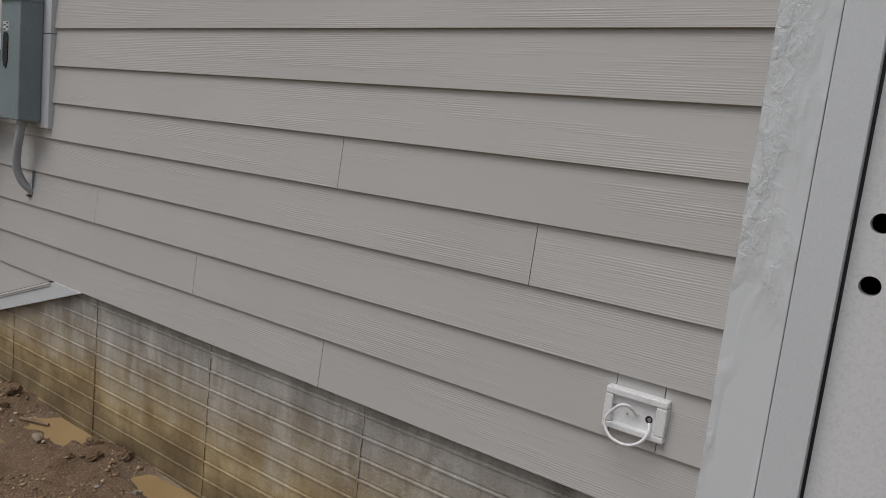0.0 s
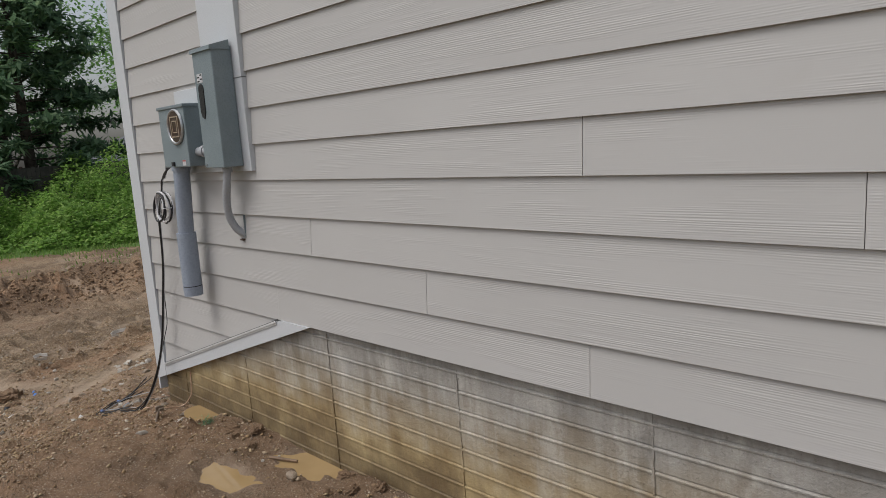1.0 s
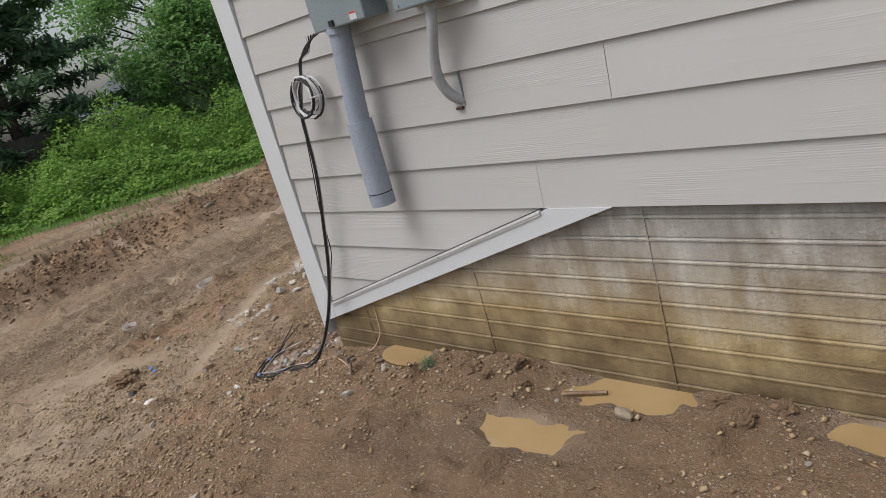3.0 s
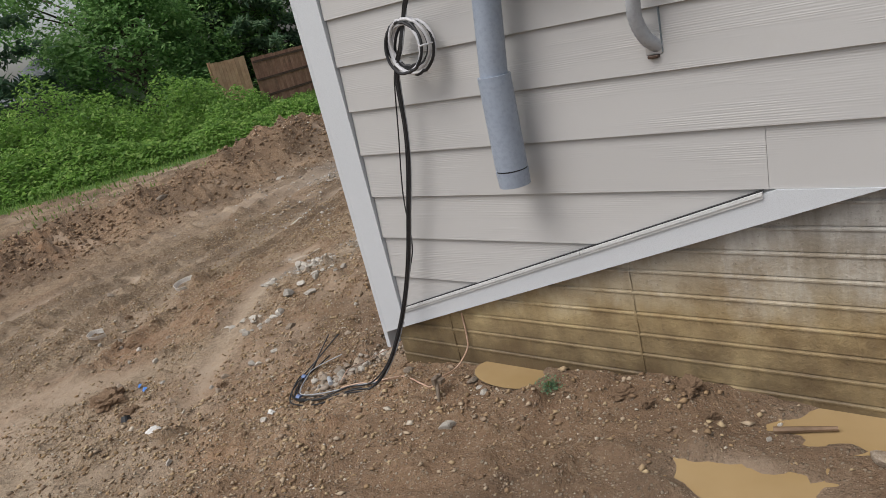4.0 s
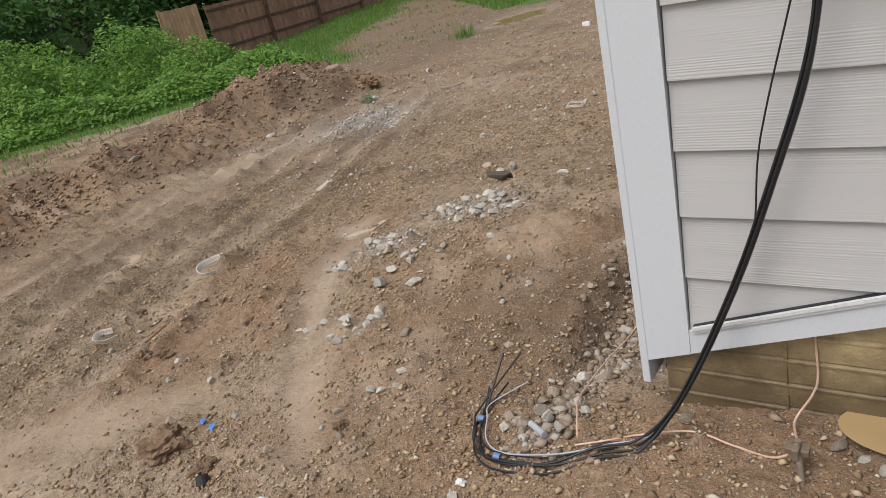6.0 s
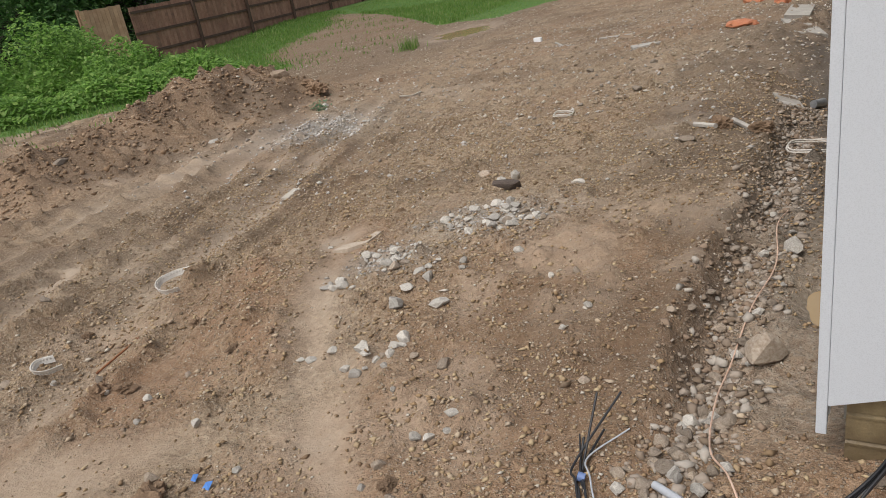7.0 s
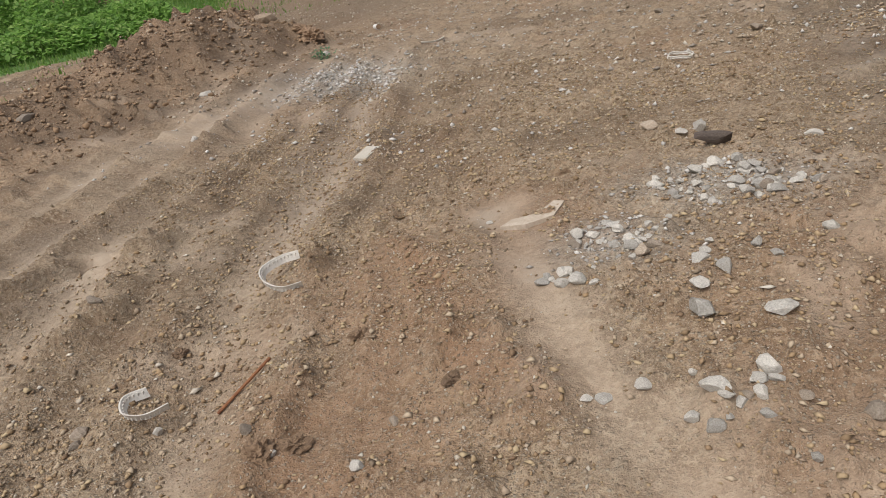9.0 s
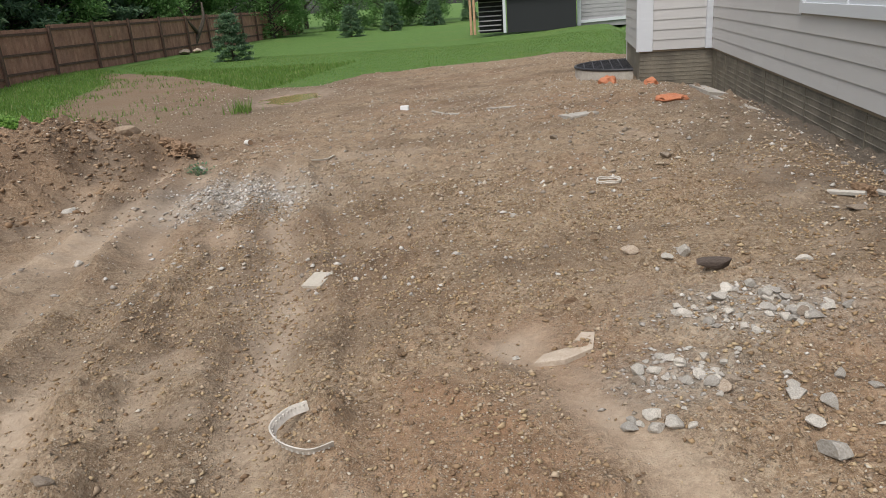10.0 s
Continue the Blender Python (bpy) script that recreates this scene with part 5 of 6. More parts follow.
M_STRAP = plain("dirty_white_plastic", (0.50, 0.46, 0.40), (0.66, 0.62, 0.56), 0.6, 14, 90, 0.001, 0, 0, (0.30, 0.22, 0.15))
strip("plastic_strap", [(-3.60, 1.07), (-3.66, 1.01), (-3.675, 0.90), (-3.60, 0.81), (-3.49, 0.775), (-3.41, 0.81)], 0.034, 0.006, M_STRAP, "curved dirty white ribbed plastic strap", "strap", 1)
strip("plastic_strap", [(-3.66, 0.145), (-3.685, 0.07), (-3.63, 0.01), (-3.56, 0.03), (-3.52, 0.10)], 0.032, 0.006, M_STRAP, "short curved dirty white ribbed plastic strap", "strap", 1)
strip("twine", [(-5.6, 6.68), (-5.45, 6.75), (-5.42, 6.95)], 0.02, 0.02, M_STRAP, "pale stick lying in the wheel rut", "stick")
for i, (cx, cy, r0) in enumerate(((-2.34, 4.22, 0.085), (-0.36, 3.0, 0.125))):
    pts = [(cx + r0 * math.cos(a), cy + r0 * math.sin(a), max(gnd(cx + r0 * math.cos(v), cy + r0 * math.sin(v)) for v in range(7)) + 0.010 + 0.006 * math.sin(3 * a)) for a in np.linspace(0, 2 * math.pi, 30, endpoint=False)]
    coil_ob = thing("twine_coil", "coil of pale cord lying on the gravel", "cord", group="cord coils")
    part("loop", Build().tube(pts, 0.0052, 7, True), M_STRAP, coil_ob, "", True)
    part("loop", Build().tube([(x + 0.006, y + 0.01, z + 0.010) for x, y, z in pts], 0.0048, 7, True), M_STRAP, coil_ob, "", True)
M_RUST = plain("rusty_rod", (0.18, 0.07, 0.03), (0.28, 0.12, 0.05), 0.8, 30)
solid("rebar", Build().tube([(-3.31, 0.41, gnd(-3.31, 0.41) + 0.008), (-3.385, 0.17, gnd(-3.385, 0.17) + 0.008)], 0.006, 8), M_RUST, "short rusty iron rod lying on the earth", "rod")
M_TILE = plain("pale_tile", (0.40, 0.36, 0.30), (0.49, 0.445, 0.375), 0.7, 10, 90, 0.0006, 0, 0, (0.35, 0.27, 0.2))


def slab_at(name, corners, thick, material, label, category, lift=0.0):
    b = Build()
    zs = np.array([gnd(x, y) for x, y in corners])
    fit = np.array([(x, y, 1.0) for x, y in corners])
    plane = fit @ np.linalg.lstsq(fit, zs, rcond=None)[0]
    plane = plane + 0.4 * float(np.max(zs - plane))
    top = [(x, y, z + thick + lift) for (x, y), z in zip(corners, plane)]
    low = [(x, y, z - 0.02) for (x, y), z in zip(corners, plane)]
    n = len(corners)
    b.add(low + top, [tuple(range(n)), tuple(range(n, 2 * n))] + [(i, (i + 1) % n, n + (i + 1) % n, n + i) for i in range(n)])
    return solid(name, b, material, label, category)


slab_at("tile", [(-4.20, 2.58), (-4.15, 2.70), (-4.00, 2.61), (-4.05, 2.49)], 0.012, M_TILE, "pale square tile lying flat on the earth", "tile")
slab_at("concrete_sheet", [(-2.749, 1.40), (-2.715, 1.46), (-2.61, 1.485), (-2.56, 1.60), (-2.505, 1.58), (-2.515, 1.44), (-2.625, 1.385)], 0.010, plain("thin_mortar", (0.40, 0.325, 0.25), (0.49, 0.41, 0.325), 0.85, 16, 90, 0.001, 0, 0, (0.36, 0.28, 0.20)), "flat pale splash of set mortar on the earth", "mortar")
M_BOARD = plain("weathered_board", (0.34, 0.31, 0.27), (0.46, 0.43, 0.38), 0.8, 6, 60, 0.002, 0, 0, (0.2, 0.17, 0.13))
slab_at("board_offcut", [(-1.02, 9.5), (-0.75, 9.75), (-0.72, 8.3), (-0.98, 8.1)], 0.03, M_BOARD, "weathered grey board offcut on the ground", "board")
slab_at("board_offcut", [(-1.0, 7.95), (-0.72, 8.25), (-0.48, 7.45), (-0.78, 7.2)], 0.025, M_BOARD, "weathered grey board offcut beside the footing", "board")
slab_at("board_offcut", [(-2.80, 8.05), (-2.40, 7.98), (-2.30, 7.70), (-2.62, 7.55)], 0.025, M_BOARD, "flat pale board piece on the earth", "board")
slab_at("board_offcut", [(-0.70, 4.3), (-0.55, 4.4), (-0.47, 4.1), (-0.62, 4.05)], 0.02, M_BOARD, "small pale board scrap beside the footing", "board")
solid("paper_scrap", Build().box(-5.76, 11.9, gnd(-5.68, 11.95) + 0.0, -5.60, 11.98, gnd(-5.68, 11.95) + 0.10, 0.01), Nodes("white_paper").set((0.8, 0.8, 0.8), 0.8), "crumpled white paper scrap on the earth", "litter")
for x0, y0, x1, y1 in ((-3.98, 10.47, -3.38, 10.2), (-5.0, 11.1, -4.7, 10.6), (-4.6, 10.2, -4.3, 9.9), (-1.08, 3.35, -0.92, 3.2), (-0.85, 3.45, -0.7, 3.25)):
    solid("lath", Build().tube([(x0, y0, gnd(x0, y0) + 0.015), (x1, y1, gnd(x1, y1) + 0.015)], 0.018, 6), M_BOARD, "thin pale stick lying on the earth", "stick", group="sticks")
# wooden stake, drain piece and twig before the footing
st = Build()
za, zb = gnd(0.66, -1.30) + 0.018, gnd(0.80, -1.66) + 0.018
st.add([(0.605, -1.215, za - 0.015), (0.585, -1.28, za - 0.015), (0.70, -1.66, zb - 0.015), (0.825, -1.60, zb - 0.015), (0.605, -1.215, za + 0.012), (0.585, -1.28, za + 0.012), (0.70, -1.66, zb + 0.012), (0.825, -1.60, zb + 0.012)],
       [(0, 1, 2, 3), (4, 5, 6, 7), (0, 1, 5, 4), (1, 2, 6, 5), (2, 3, 7, 6), (3, 0, 4, 7)])
solid("wooden_stake", st, plain("fresh_lath", (0.38, 0.33, 0.26), (0.47, 0.41, 0.33), 0.75, 8), "pale pointed wooden stake lying on the earth", "stake")
drain = thing("drain_channel", "broken black and tan plastic drain piece by the footing", "drain", (-0.20, -0.022, 0.0))
z0 = gnd(3.2, -0.04)
half = [(0.042 * math.cos(a), 0.036 * math.sin(a)) for a in np.linspace(0.1, math.pi - 0.1, 10)]
outl = half + [(u * 0.86, w * 0.86) for u, w in reversed(half)]
M_TAN = plain("muddy_tan_plastic", (0.15, 0.095, 0.055), (0.23, 0.15, 0.09), 0.65, 9, 60, 0.001)
chan = part("channel", Build().prism([(u, w) for u, w in outl], "x", 0.0, 0.22), M_TAN, drain)
chan.matrix_basis = pose(3.36, -0.035, z0 - 0.002, 0, 4, -14)
part("flange", Build().prism([(0.020, z0 - 0.02), (0.026, z0 - 0.02), (0.023, z0 + 0.045), (0.018, z0 + 0.045)], "x", 3.26, 3.46), M_BLACK, drain)
part("end_flap", Build().prism([(3.25, z0 - 0.02), (3.33, z0 - 0.02), (3.30, z0 + 0.05), (3.25, z0 + 0.07)], "y", -0.060, -0.050), M_BLACK, drain)
solid("twig", Build().tube([(1.553, -0.157, gnd(1.553, -0.157) + 0.008), (1.71, -0.095, max(gnd(1.71, -0.095), -0.104) + 0.010)], [0.011, 0.007], 6), M_TAN, "short brown stick beside a puddle", "stick")
M_BLUE = Nodes("blue_plastic").set((0.10, 0.26, 0.66), 0.4)
for x, y, s in ((-2.00, -0.40, 0.014), (-1.93, -0.41, 0.018)):
    b = Build()
    z = gnd(x, y)
    b.add([(x - s, y - s * 0.6, z), (x + s, y - s * 0.8, z + 0.004), (x + s * 0.7, y + s, z + 0.018), (x - s * 0.8, y + s * 0.6, z + 0.012), (x, y, z + 0.024)], [(0, 1, 4), (1, 2, 4), (2, 3, 4), (3, 0, 4), (3, 2, 1, 0)])
    solid("plastic_scrap", b, M_BLUE, "crumpled scrap of bright blue plastic", "litter", group="blue scraps")
solid("bottle_cap", Build().tube([(-1.63, -0.68, gnd(-1.63, -0.68)), (-1.64, -0.67, gnd(-1.63, -0.68) + 0.03)], [0.028, 0.022], 14), M_BLACK, "black plastic cap in the mud", "litter")
solid("pipe_offcut", Build().tube([(-0.51, -0.135, gnd(-0.51, -0.135) + 0.02), (-0.43, -0.19, gnd(-0.43, -0.19) + 0.02)], 0.011, 12), M_PVC_PALE, "short grey plastic pipe offcut on gravel", "pipe", smooth=True)
solid("drink_can", Build().tube([(-0.42, 4.25, gnd(-0.42, 4.25) + 0.033), (-0.36, 4.36, gnd(-0.36, 4.36) + 0.033)], [0.028, 0.033], 16), M_GALV, "crushed silver can lying by the footing", "can", smooth=True)


def crumpled(name, x, y, w, d, h, material, label, category, seed):
    """A crumpled sheet: a bent, creased patch with a thin body."""
    r = random.Random(seed)
    n, z = 7, gnd(x, y)
    top = []
    for i in range(n):
        for j in range(n):
            u, v = i / (n - 1) - 0.5, j / (n - 1) - 0.5
            lift = h * max(0.0, 1 - 3.2 * (u * u + v * v)) * r.uniform(0.35, 1.0)
            top.append((x + w * u + r.uniform(-0.09, 0.09) * w, y + d * v + r.uniform(-0.09, 0.09) * d, z + 0.006 + lift))
    b = Build()
    low = [(px, py, pz - 0.004) for px, py, pz in top]
    q = [(i * n + j, (i + 1) * n + j, (i + 1) * n + j + 1, i * n + j + 1) for i in range(n - 1) for j in range(n - 1)]
    rim = [i * n for i in range(n)] + [(n - 1) * n + j for j in range(1, n)] + [i * n + n - 1 for i in range(n - 2, -1, -1)] + [j for j in range(n - 2, 0, -1)]
    m = n * n
    b.add(top + low, q + [tuple(m + k for k in reversed(f)) for f in q] + [(a, c, m + c, m + a) for a, c in zip(rim, rim[1:] + rim[:1])])
    return solid(name, b, material, label, category)


M_PAPER = plain("muddy_paper", (0.55, 0.53, 0.50), (0.70, 0.69, 0.66), 0.8, 30, 120, 0.001, 0, 0, (0.34, 0.26, 0.18))
crumpled("paper_scrap", -1.225, -0.715, 0.11, 0.07, 0.03, M_PAPER, "crumpled muddy white paper scrap on bare earth", "litter", 1)
crumpled("paper_scrap", -0.602, -0.434, 0.035, 0.025, 0.018, M_PAPER, "tiny torn white paper scrap on bare earth", "litter", 2)
cup_z = gnd(-7.38, 8.84)
cup = thing("paper_cup", "white paper cup lying on its side in the wheel track", "cup")
part("side", Build().tube([(-7.43, 8.88, cup_z + 0.04), (-7.33, 8.81, cup_z + 0.048)], [0.036, 0.046], 20), M_PAPER, cup, "", True)
part("mouth", Build().tube([(-7.331, 8.811, cup_z + 0.048), (-7.327, 8.808, cup_z + 0.0485)], 0.041, 20), M_MUD, cup, "dark open mouth of the cup")
M_ORANGE = plain("orange_plastic", (0.44, 0.15, 0.065), (0.54, 0.215, 0.11), 0.6, 18, 90, 0.004)
for i, (x, y, s) in enumerate(((-1.95, 13.35, 0.36), (-1.33, 11.6, 0.30), (-1.43, 8.0, 0.34))):
    bm = bmesh.new()
    bmesh.ops.create_icosphere(bm, subdivisions=4, radius=0.5)
    for v in bm.verts:
        v.co *= 1 + 0.35 * noise.noise(v.co * 3.0 + Vector((i * 5, 0, 0))) + 0.15 * noise.noise(v.co * 8.0)
        v.co.z = max(v.co.z, -0.25)
    bag = solid("orange_bag", Build().take(bm), M_ORANGE, "crumpled orange plastic bag on the earth" if i < 2 else "flattened orange plastic netting on the earth", "bag", smooth=True)
    bag.matrix_world = Matrix.LocRotScale((x, y, gnd(x, y) + 0.08 * s), Euler((0, 0, i * 1.3)), (s, s * 0.75, s * (0.7 if i < 2 else 0.32)))


# ---- beyond the building site ----
def leaf_material(name, a, b, c):
    n = Nodes(name)
    pick = n.node("NewGeometry").outputs["Random Per Island"]
    col = n.mix(n.ramp(pick, 0.0, 0.8), a, b)
    col = n.mix(n.ramp(pick, 0.86, 0.9), col, c)
    tone = n.noise(n.coords(jitter=True), 0.6, 3.0)
    col = n.mix(n.ramp(tone, 0.4, 0.7, 0.0, 0.4), col, tuple(v * 0.7 for v in a))
    m = n.set(col, 0.6, 0.0, 0.3)
    thin = n.node("BsdfTranslucent")
    n.link(col, thin.inputs["Color"])
    both = n.node("MixShader")
    both.inputs[0].default_value = 0.52
    n.link(n.bsdf.outputs[0], both.inputs[1])
    n.link(thin.outputs[0], both.inputs[2])
    n.link(both.outputs[0], n.t.nodes["Material Output"].inputs["Surface"])
    return m


M_LEAF = leaf_material("broad_leaves", (0.13, 0.27, 0.085), (0.235, 0.41, 0.135), (0.31, 0.47, 0.18))
M_BRAMBLE = leaf_material("bramble_leaves", (0.145, 0.28, 0.06), (0.27, 0.45, 0.10), (0.37, 0.52, 0.15))
M_NEEDLE = leaf_material("pine_needles", (0.11, 0.20, 0.12), (0.19, 0.30, 0.165), (0.26, 0.37, 0.20))
M_GRASS = leaf_material("grass_blades", (0.12, 0.22, 0.045), (0.21, 0.34, 0.075), (0.33, 0.37, 0.14))
M_BARK = plain("bark", (0.055, 0.042, 0.032), (0.11, 0.088, 0.068), 0.95, 8, 40, 0.01)


def leaves(name, centres, size, r, material, droop=0.4, long=1.4):
    """Single leaves, each a bent pair of triangles, at the given points."""
    n = len(centres)
    s = size * r.uniform(0.6, 1.4, n)
    az = r.uniform(0, 2 * math.pi, n)
    tilt = r.normal(-droop, 0.5, n)
    d = np.stack([np.cos(az) * np.cos(tilt), np.sin(az) * np.cos(tilt), np.sin(tilt)], 1)
    side = np.stack([-np.sin(az), np.cos(az), r.uniform(-0.6, 0.6, n)], 1)
    side /= np.linalg.norm(side, axis=1)[:, None]
    up = np.cross(d, side)
    a = centres
    b = centres + d * (s * long)[:, None]
    m = centres + d * (s * long * 0.45)[:, None]
    l = m + side * (s * 0.42)[:, None] + up * (s * 0.12)[:, None]
    k = m - side * (s * 0.42)[:, None] + up * (s * 0.12)[:, None]
    v = np.stack([a, l, b, k], 1).reshape(-1, 3)
    base = np.arange(n)[:, None] * 4
    f = np.concatenate([base + (0, 1, 2), base + (0, 2, 3)], 1).reshape(-1, 3)
    me_l = bpy.data.meshes.new(name)
    me_l.vertices.add(len(v))
    me_l.vertices.foreach_set("co", v.ravel())
    me_l.loops.add(f.size)
    me_l.loops.foreach_set("vertex_index", f.ravel())
    me_l.polygons.add(len(f))
    me_l.polygons.foreach_set("loop_start", np.arange(0, f.size, 3))
    me_l.update()
    me_l.materials.append(material)
    return me_l


def broad_tree(seed, height, spread_r, low, label, count=9000):
    r = np.random.RandomState(seed)
    tree = thing("tree", label, "tree", group="trees behind the plot")
    wood = Build()
    wood.tube(fine([(0, 0, -0.4), (r.uniform(-0.2, 0.2), r.uniform(-0.2, 0.2), height * 0.3), (r.uniform(-0.5, 0.5), r.uniform(-0.5, 0.5), height * 0.62), (0, 0, height * 0.9)], 4), [0.26 * (1 - 0.055 * i) for i in range(13)], 9)
    part("trunk", wood, M_BARK, tree, "", True)
    centres = []
    for i in range(26):
        z = low + (height - low) * (i / 26) ** 0.8
        q = spread_r * math.sin(math.pi * min(0.97, 0.18 + 0.80 * (z - low) / (height - low))) ** 0.7
        a = i * 2.4 + r.uniform(-0.5, 0.5)
        rad = q * r.uniform(0.78, 1.05)
        tip = np.array([rad * math.cos(a), rad * math.sin(a), z])
        root = np.array([0, 0, max(0.5, z - rad * 0.55)])
        part("limb", Build().tube([tuple(root), tuple(root * 0.45 + tip * 0.55 + (0, 0, 0.15)), tuple(tip)], [0.09, 0.05, 0.02], 5), M_BARK, tree)
        for _ in range(5):
            c = tip + r.normal(0, 0.32, 3) * spread_r * np.array([0.55, 0.55, 0.45]) * r.uniform(0.4, 1.0)
            centres.append(c)
    centres = np.array(centres)
    pick = centres[r.randint(0, len(centres), count)]
    pts = pick + r.normal(0, 1, (count, 3)) * np.array([0.42, 0.42, 0.30])
    ob = new("crown", leaves("crown", pts, 0.17, r, M_LEAF, 0.2))
    ob.parent = tree
    return tree


def pine_tree(seed, height, spread_r, label, count=14000, material=None, low=0.06, leaf=0.17):
    r = np.random.RandomState(seed)
    tree = thing("pine_tree", label, "tree", group="evergreens")
    part("trunk", Build().tube([(0, 0, -0.4), (0, 0, height * 0.5), (0.05, 0, height * 0.98)], [0.02 * height, 0.012 * height, 0.02], 9), M_BARK, tree, "", True)
    pts, wood = [], Build()
    whorls = max(10, int(height * 2.0))
    for w in range(whorls):
        z = height * (low + (0.97 - low) * w / whorls)
        reach = spread_r * (1 - (z / height) ** 1.4) ** 0.8 + 0.1
        for k in range(6):
            a = k * 1.047 + w * 0.7 + r.uniform(-0.3, 0.3)
            rr = reach * r.uniform(0.65, 1.1)
            rise = rr * r.uniform(-0.05, 0.22)
            wood.tube([(0, 0, z), (rr * 0.6 * math.cos(a), rr * 0.6 * math.sin(a), z + rise * 0.4), (rr * math.cos(a), rr * math.sin(a), z + rise)], [0.03, 0.018, 0.006], 4)
            m = max(8, count // (whorls * 6))
            t = r.uniform(0.5, 1.05, m) ** 0.7
            base = np.stack([rr * t * math.cos(a), rr * t * math.sin(a), z + rise * t], 1)
            pts.append(base + r.normal(0, 1, (m, 3)) * np.array([0.16, 0.16, 0.08]) * (0.4 + 0.12 * height / 2))
    part("branching", wood, M_BARK, tree)
    ob = new("needles", leaves("needles", np.concatenate(pts), leaf, r, material or M_NEEDLE, 0.1, 2.2))
    ob.parent = tree
    return tree


def put(tree, x, y, s=1.0, turn=0.0, first=False):
    m = Matrix.LocRotScale((x, y, gnd(x, y) - 0.05), Euler((0, 0, turn)), (s, s, s))
    if first:
        tree.matrix_basis = m
        return tree
    made = copy_thing(tree, m)
    made.scale = (s, s, s)
    return made


pine = pine_tree(1, 13.0, 4.2, "tall dark green pine with layered drooping boughs", 26000)
put(pine, -27.5, 6.3, 1.0, 0.4, True)
for x, y, s, a in ((-29.5, 1.2, 1.1, 2.0), (-31, -5, 1.0, 1.0), (-36, 1.5, 1.2, 3.3), (-28.5, 29.5, 0.85, 0.7), (-29, 36, 0.9, 2.5), (-27.0, 20.6, 0.8, 1.6), (-26.6, 26.2, 0.75, 4.0), (-27.2, 33.2, 0.8, 5.1)):
    put(pine, x, y, s, a)
oak = broad_tree(5, 12.0, 4.6, 2.6, "broad green leafy tree with hanging foliage", 15000)
put(oak, -31.5, 17.0, 1.0, 0.0, True)
for x, y, s, a in ((-31.5, 21.5, 1.0, 1.0), (-27.5, 24.0, 0.8, 2.0), (-30, 32.5, 0.9, 3.5), (-29.5, 41, 0.9, 0.3), (-31, 47.5, 1.0, 1.9), (-33, 56, 1.0, 2.7), (-34, 65, 1.1, 4.4), (-44, 22, 1.3, 0.5), (-40, -9, 1.2, 1.5), (-43, 33, 1.3, 2.9), (-30, 74, 1.0, 3.0), (-22, 80, 1.0, 3.9), (-14, 84, 0.95, 4.6), (-37, 42, 1.2, 0.9), (-26, -14, 1.1, 0.8), (-38, 8.0, 1.0, 1.2), (-35.5, 4.0, 1.0, 2.2), (-34, -2.5, 1.0, 0.4), (-39, 50, 1.2, 0.2)):
    put(oak, x, y, s, a)
shrub_tree = broad_tree(8, 6.2, 2.7, 0.5, "low leafy tree with bright green foliage over brambles", 13000)
put(shrub_tree, -26.3, 13.7, 0.95, 0.0, True)
for x, y, s, a in ((-28.3, 18.6, 0.9, 1.0), (-24.8, 52.5, 0.75, 2.0), (-26.5, 58.5, 0.8, 3.0), (-22.5, 63, 0.8, 4.0), (-17.0, 72, 0.8, 5.0), (-20, 70, 0.9, 0.4), (-26.6, 38.0, 0.85, 1.3), (-27.0, 43.5, 0.9, 2.4), (-27.4, 48.6, 0.85, 3.6), (-26.4, 30.0, 0.8, 5.2)):
    put(shrub_tree, x, y, s, a)
young = pine_tree(3, 2.35, 0.82, "small dense young spruce planted on the lawn", 15000, M_NEEDLE, 0.02, 0.05)
put(young, -18.6, 32.2, 1.0, 0.0, True)
for x, y, s in ((-18.6, 52.0, 1.0), (-17.4, 59.5, 1.05), (-15.2, 67.0, 1.05), (-13.2, 76.0, 1.0)):
    put(young, x, y, s, x)

# board fence with posts on this side
M_FENCE = plain("red_brown_fence", (0.27, 0.135, 0.092), (0.37, 0.205, 0.142), 0.85, 3, 30, 0.003, 0, 0.18, (0.13, 0.075, 0.055))
M_POST = plain("dark_fence_post", (0.085, 0.05, 0.037), (0.13, 0.078, 0.056), 0.9, 5, 40, 0.003)
M_NEWFENCE = plain("raw_cedar_boards", (0.44, 0.26, 0.155), (0.55, 0.35, 0.22), 0.8, 4, 40, 0.003, 0, 0.1)


def fence_bay(length, material, post_material, label, high=1.8, gap=0.006):
    ob = thing("fence_panel", label, "fence", group="fence panels")
    part("post", Build().box(-0.05, 0.05, -0.4, 0.05, 0.15, high + 0.06, 0.006), post_material, ob)
    for z in (0.35, high * 0.52, high - 0.22):
        part("rail", Build().box(0.0, 0.02, z, length, 0.06, z + 0.09), post_material, ob)
    rr = random.Random(int(length * 100))
    n = int(length / 0.142)
    for i in range(n):
        x = i * length / n
        h = high + rr.uniform(-0.015, 0.015)
        part("fence_board", Build().box(x + gap / 2, -0.005, 0.03, x + length / n - gap / 2, 0.018, h), material, ob)
    return ob


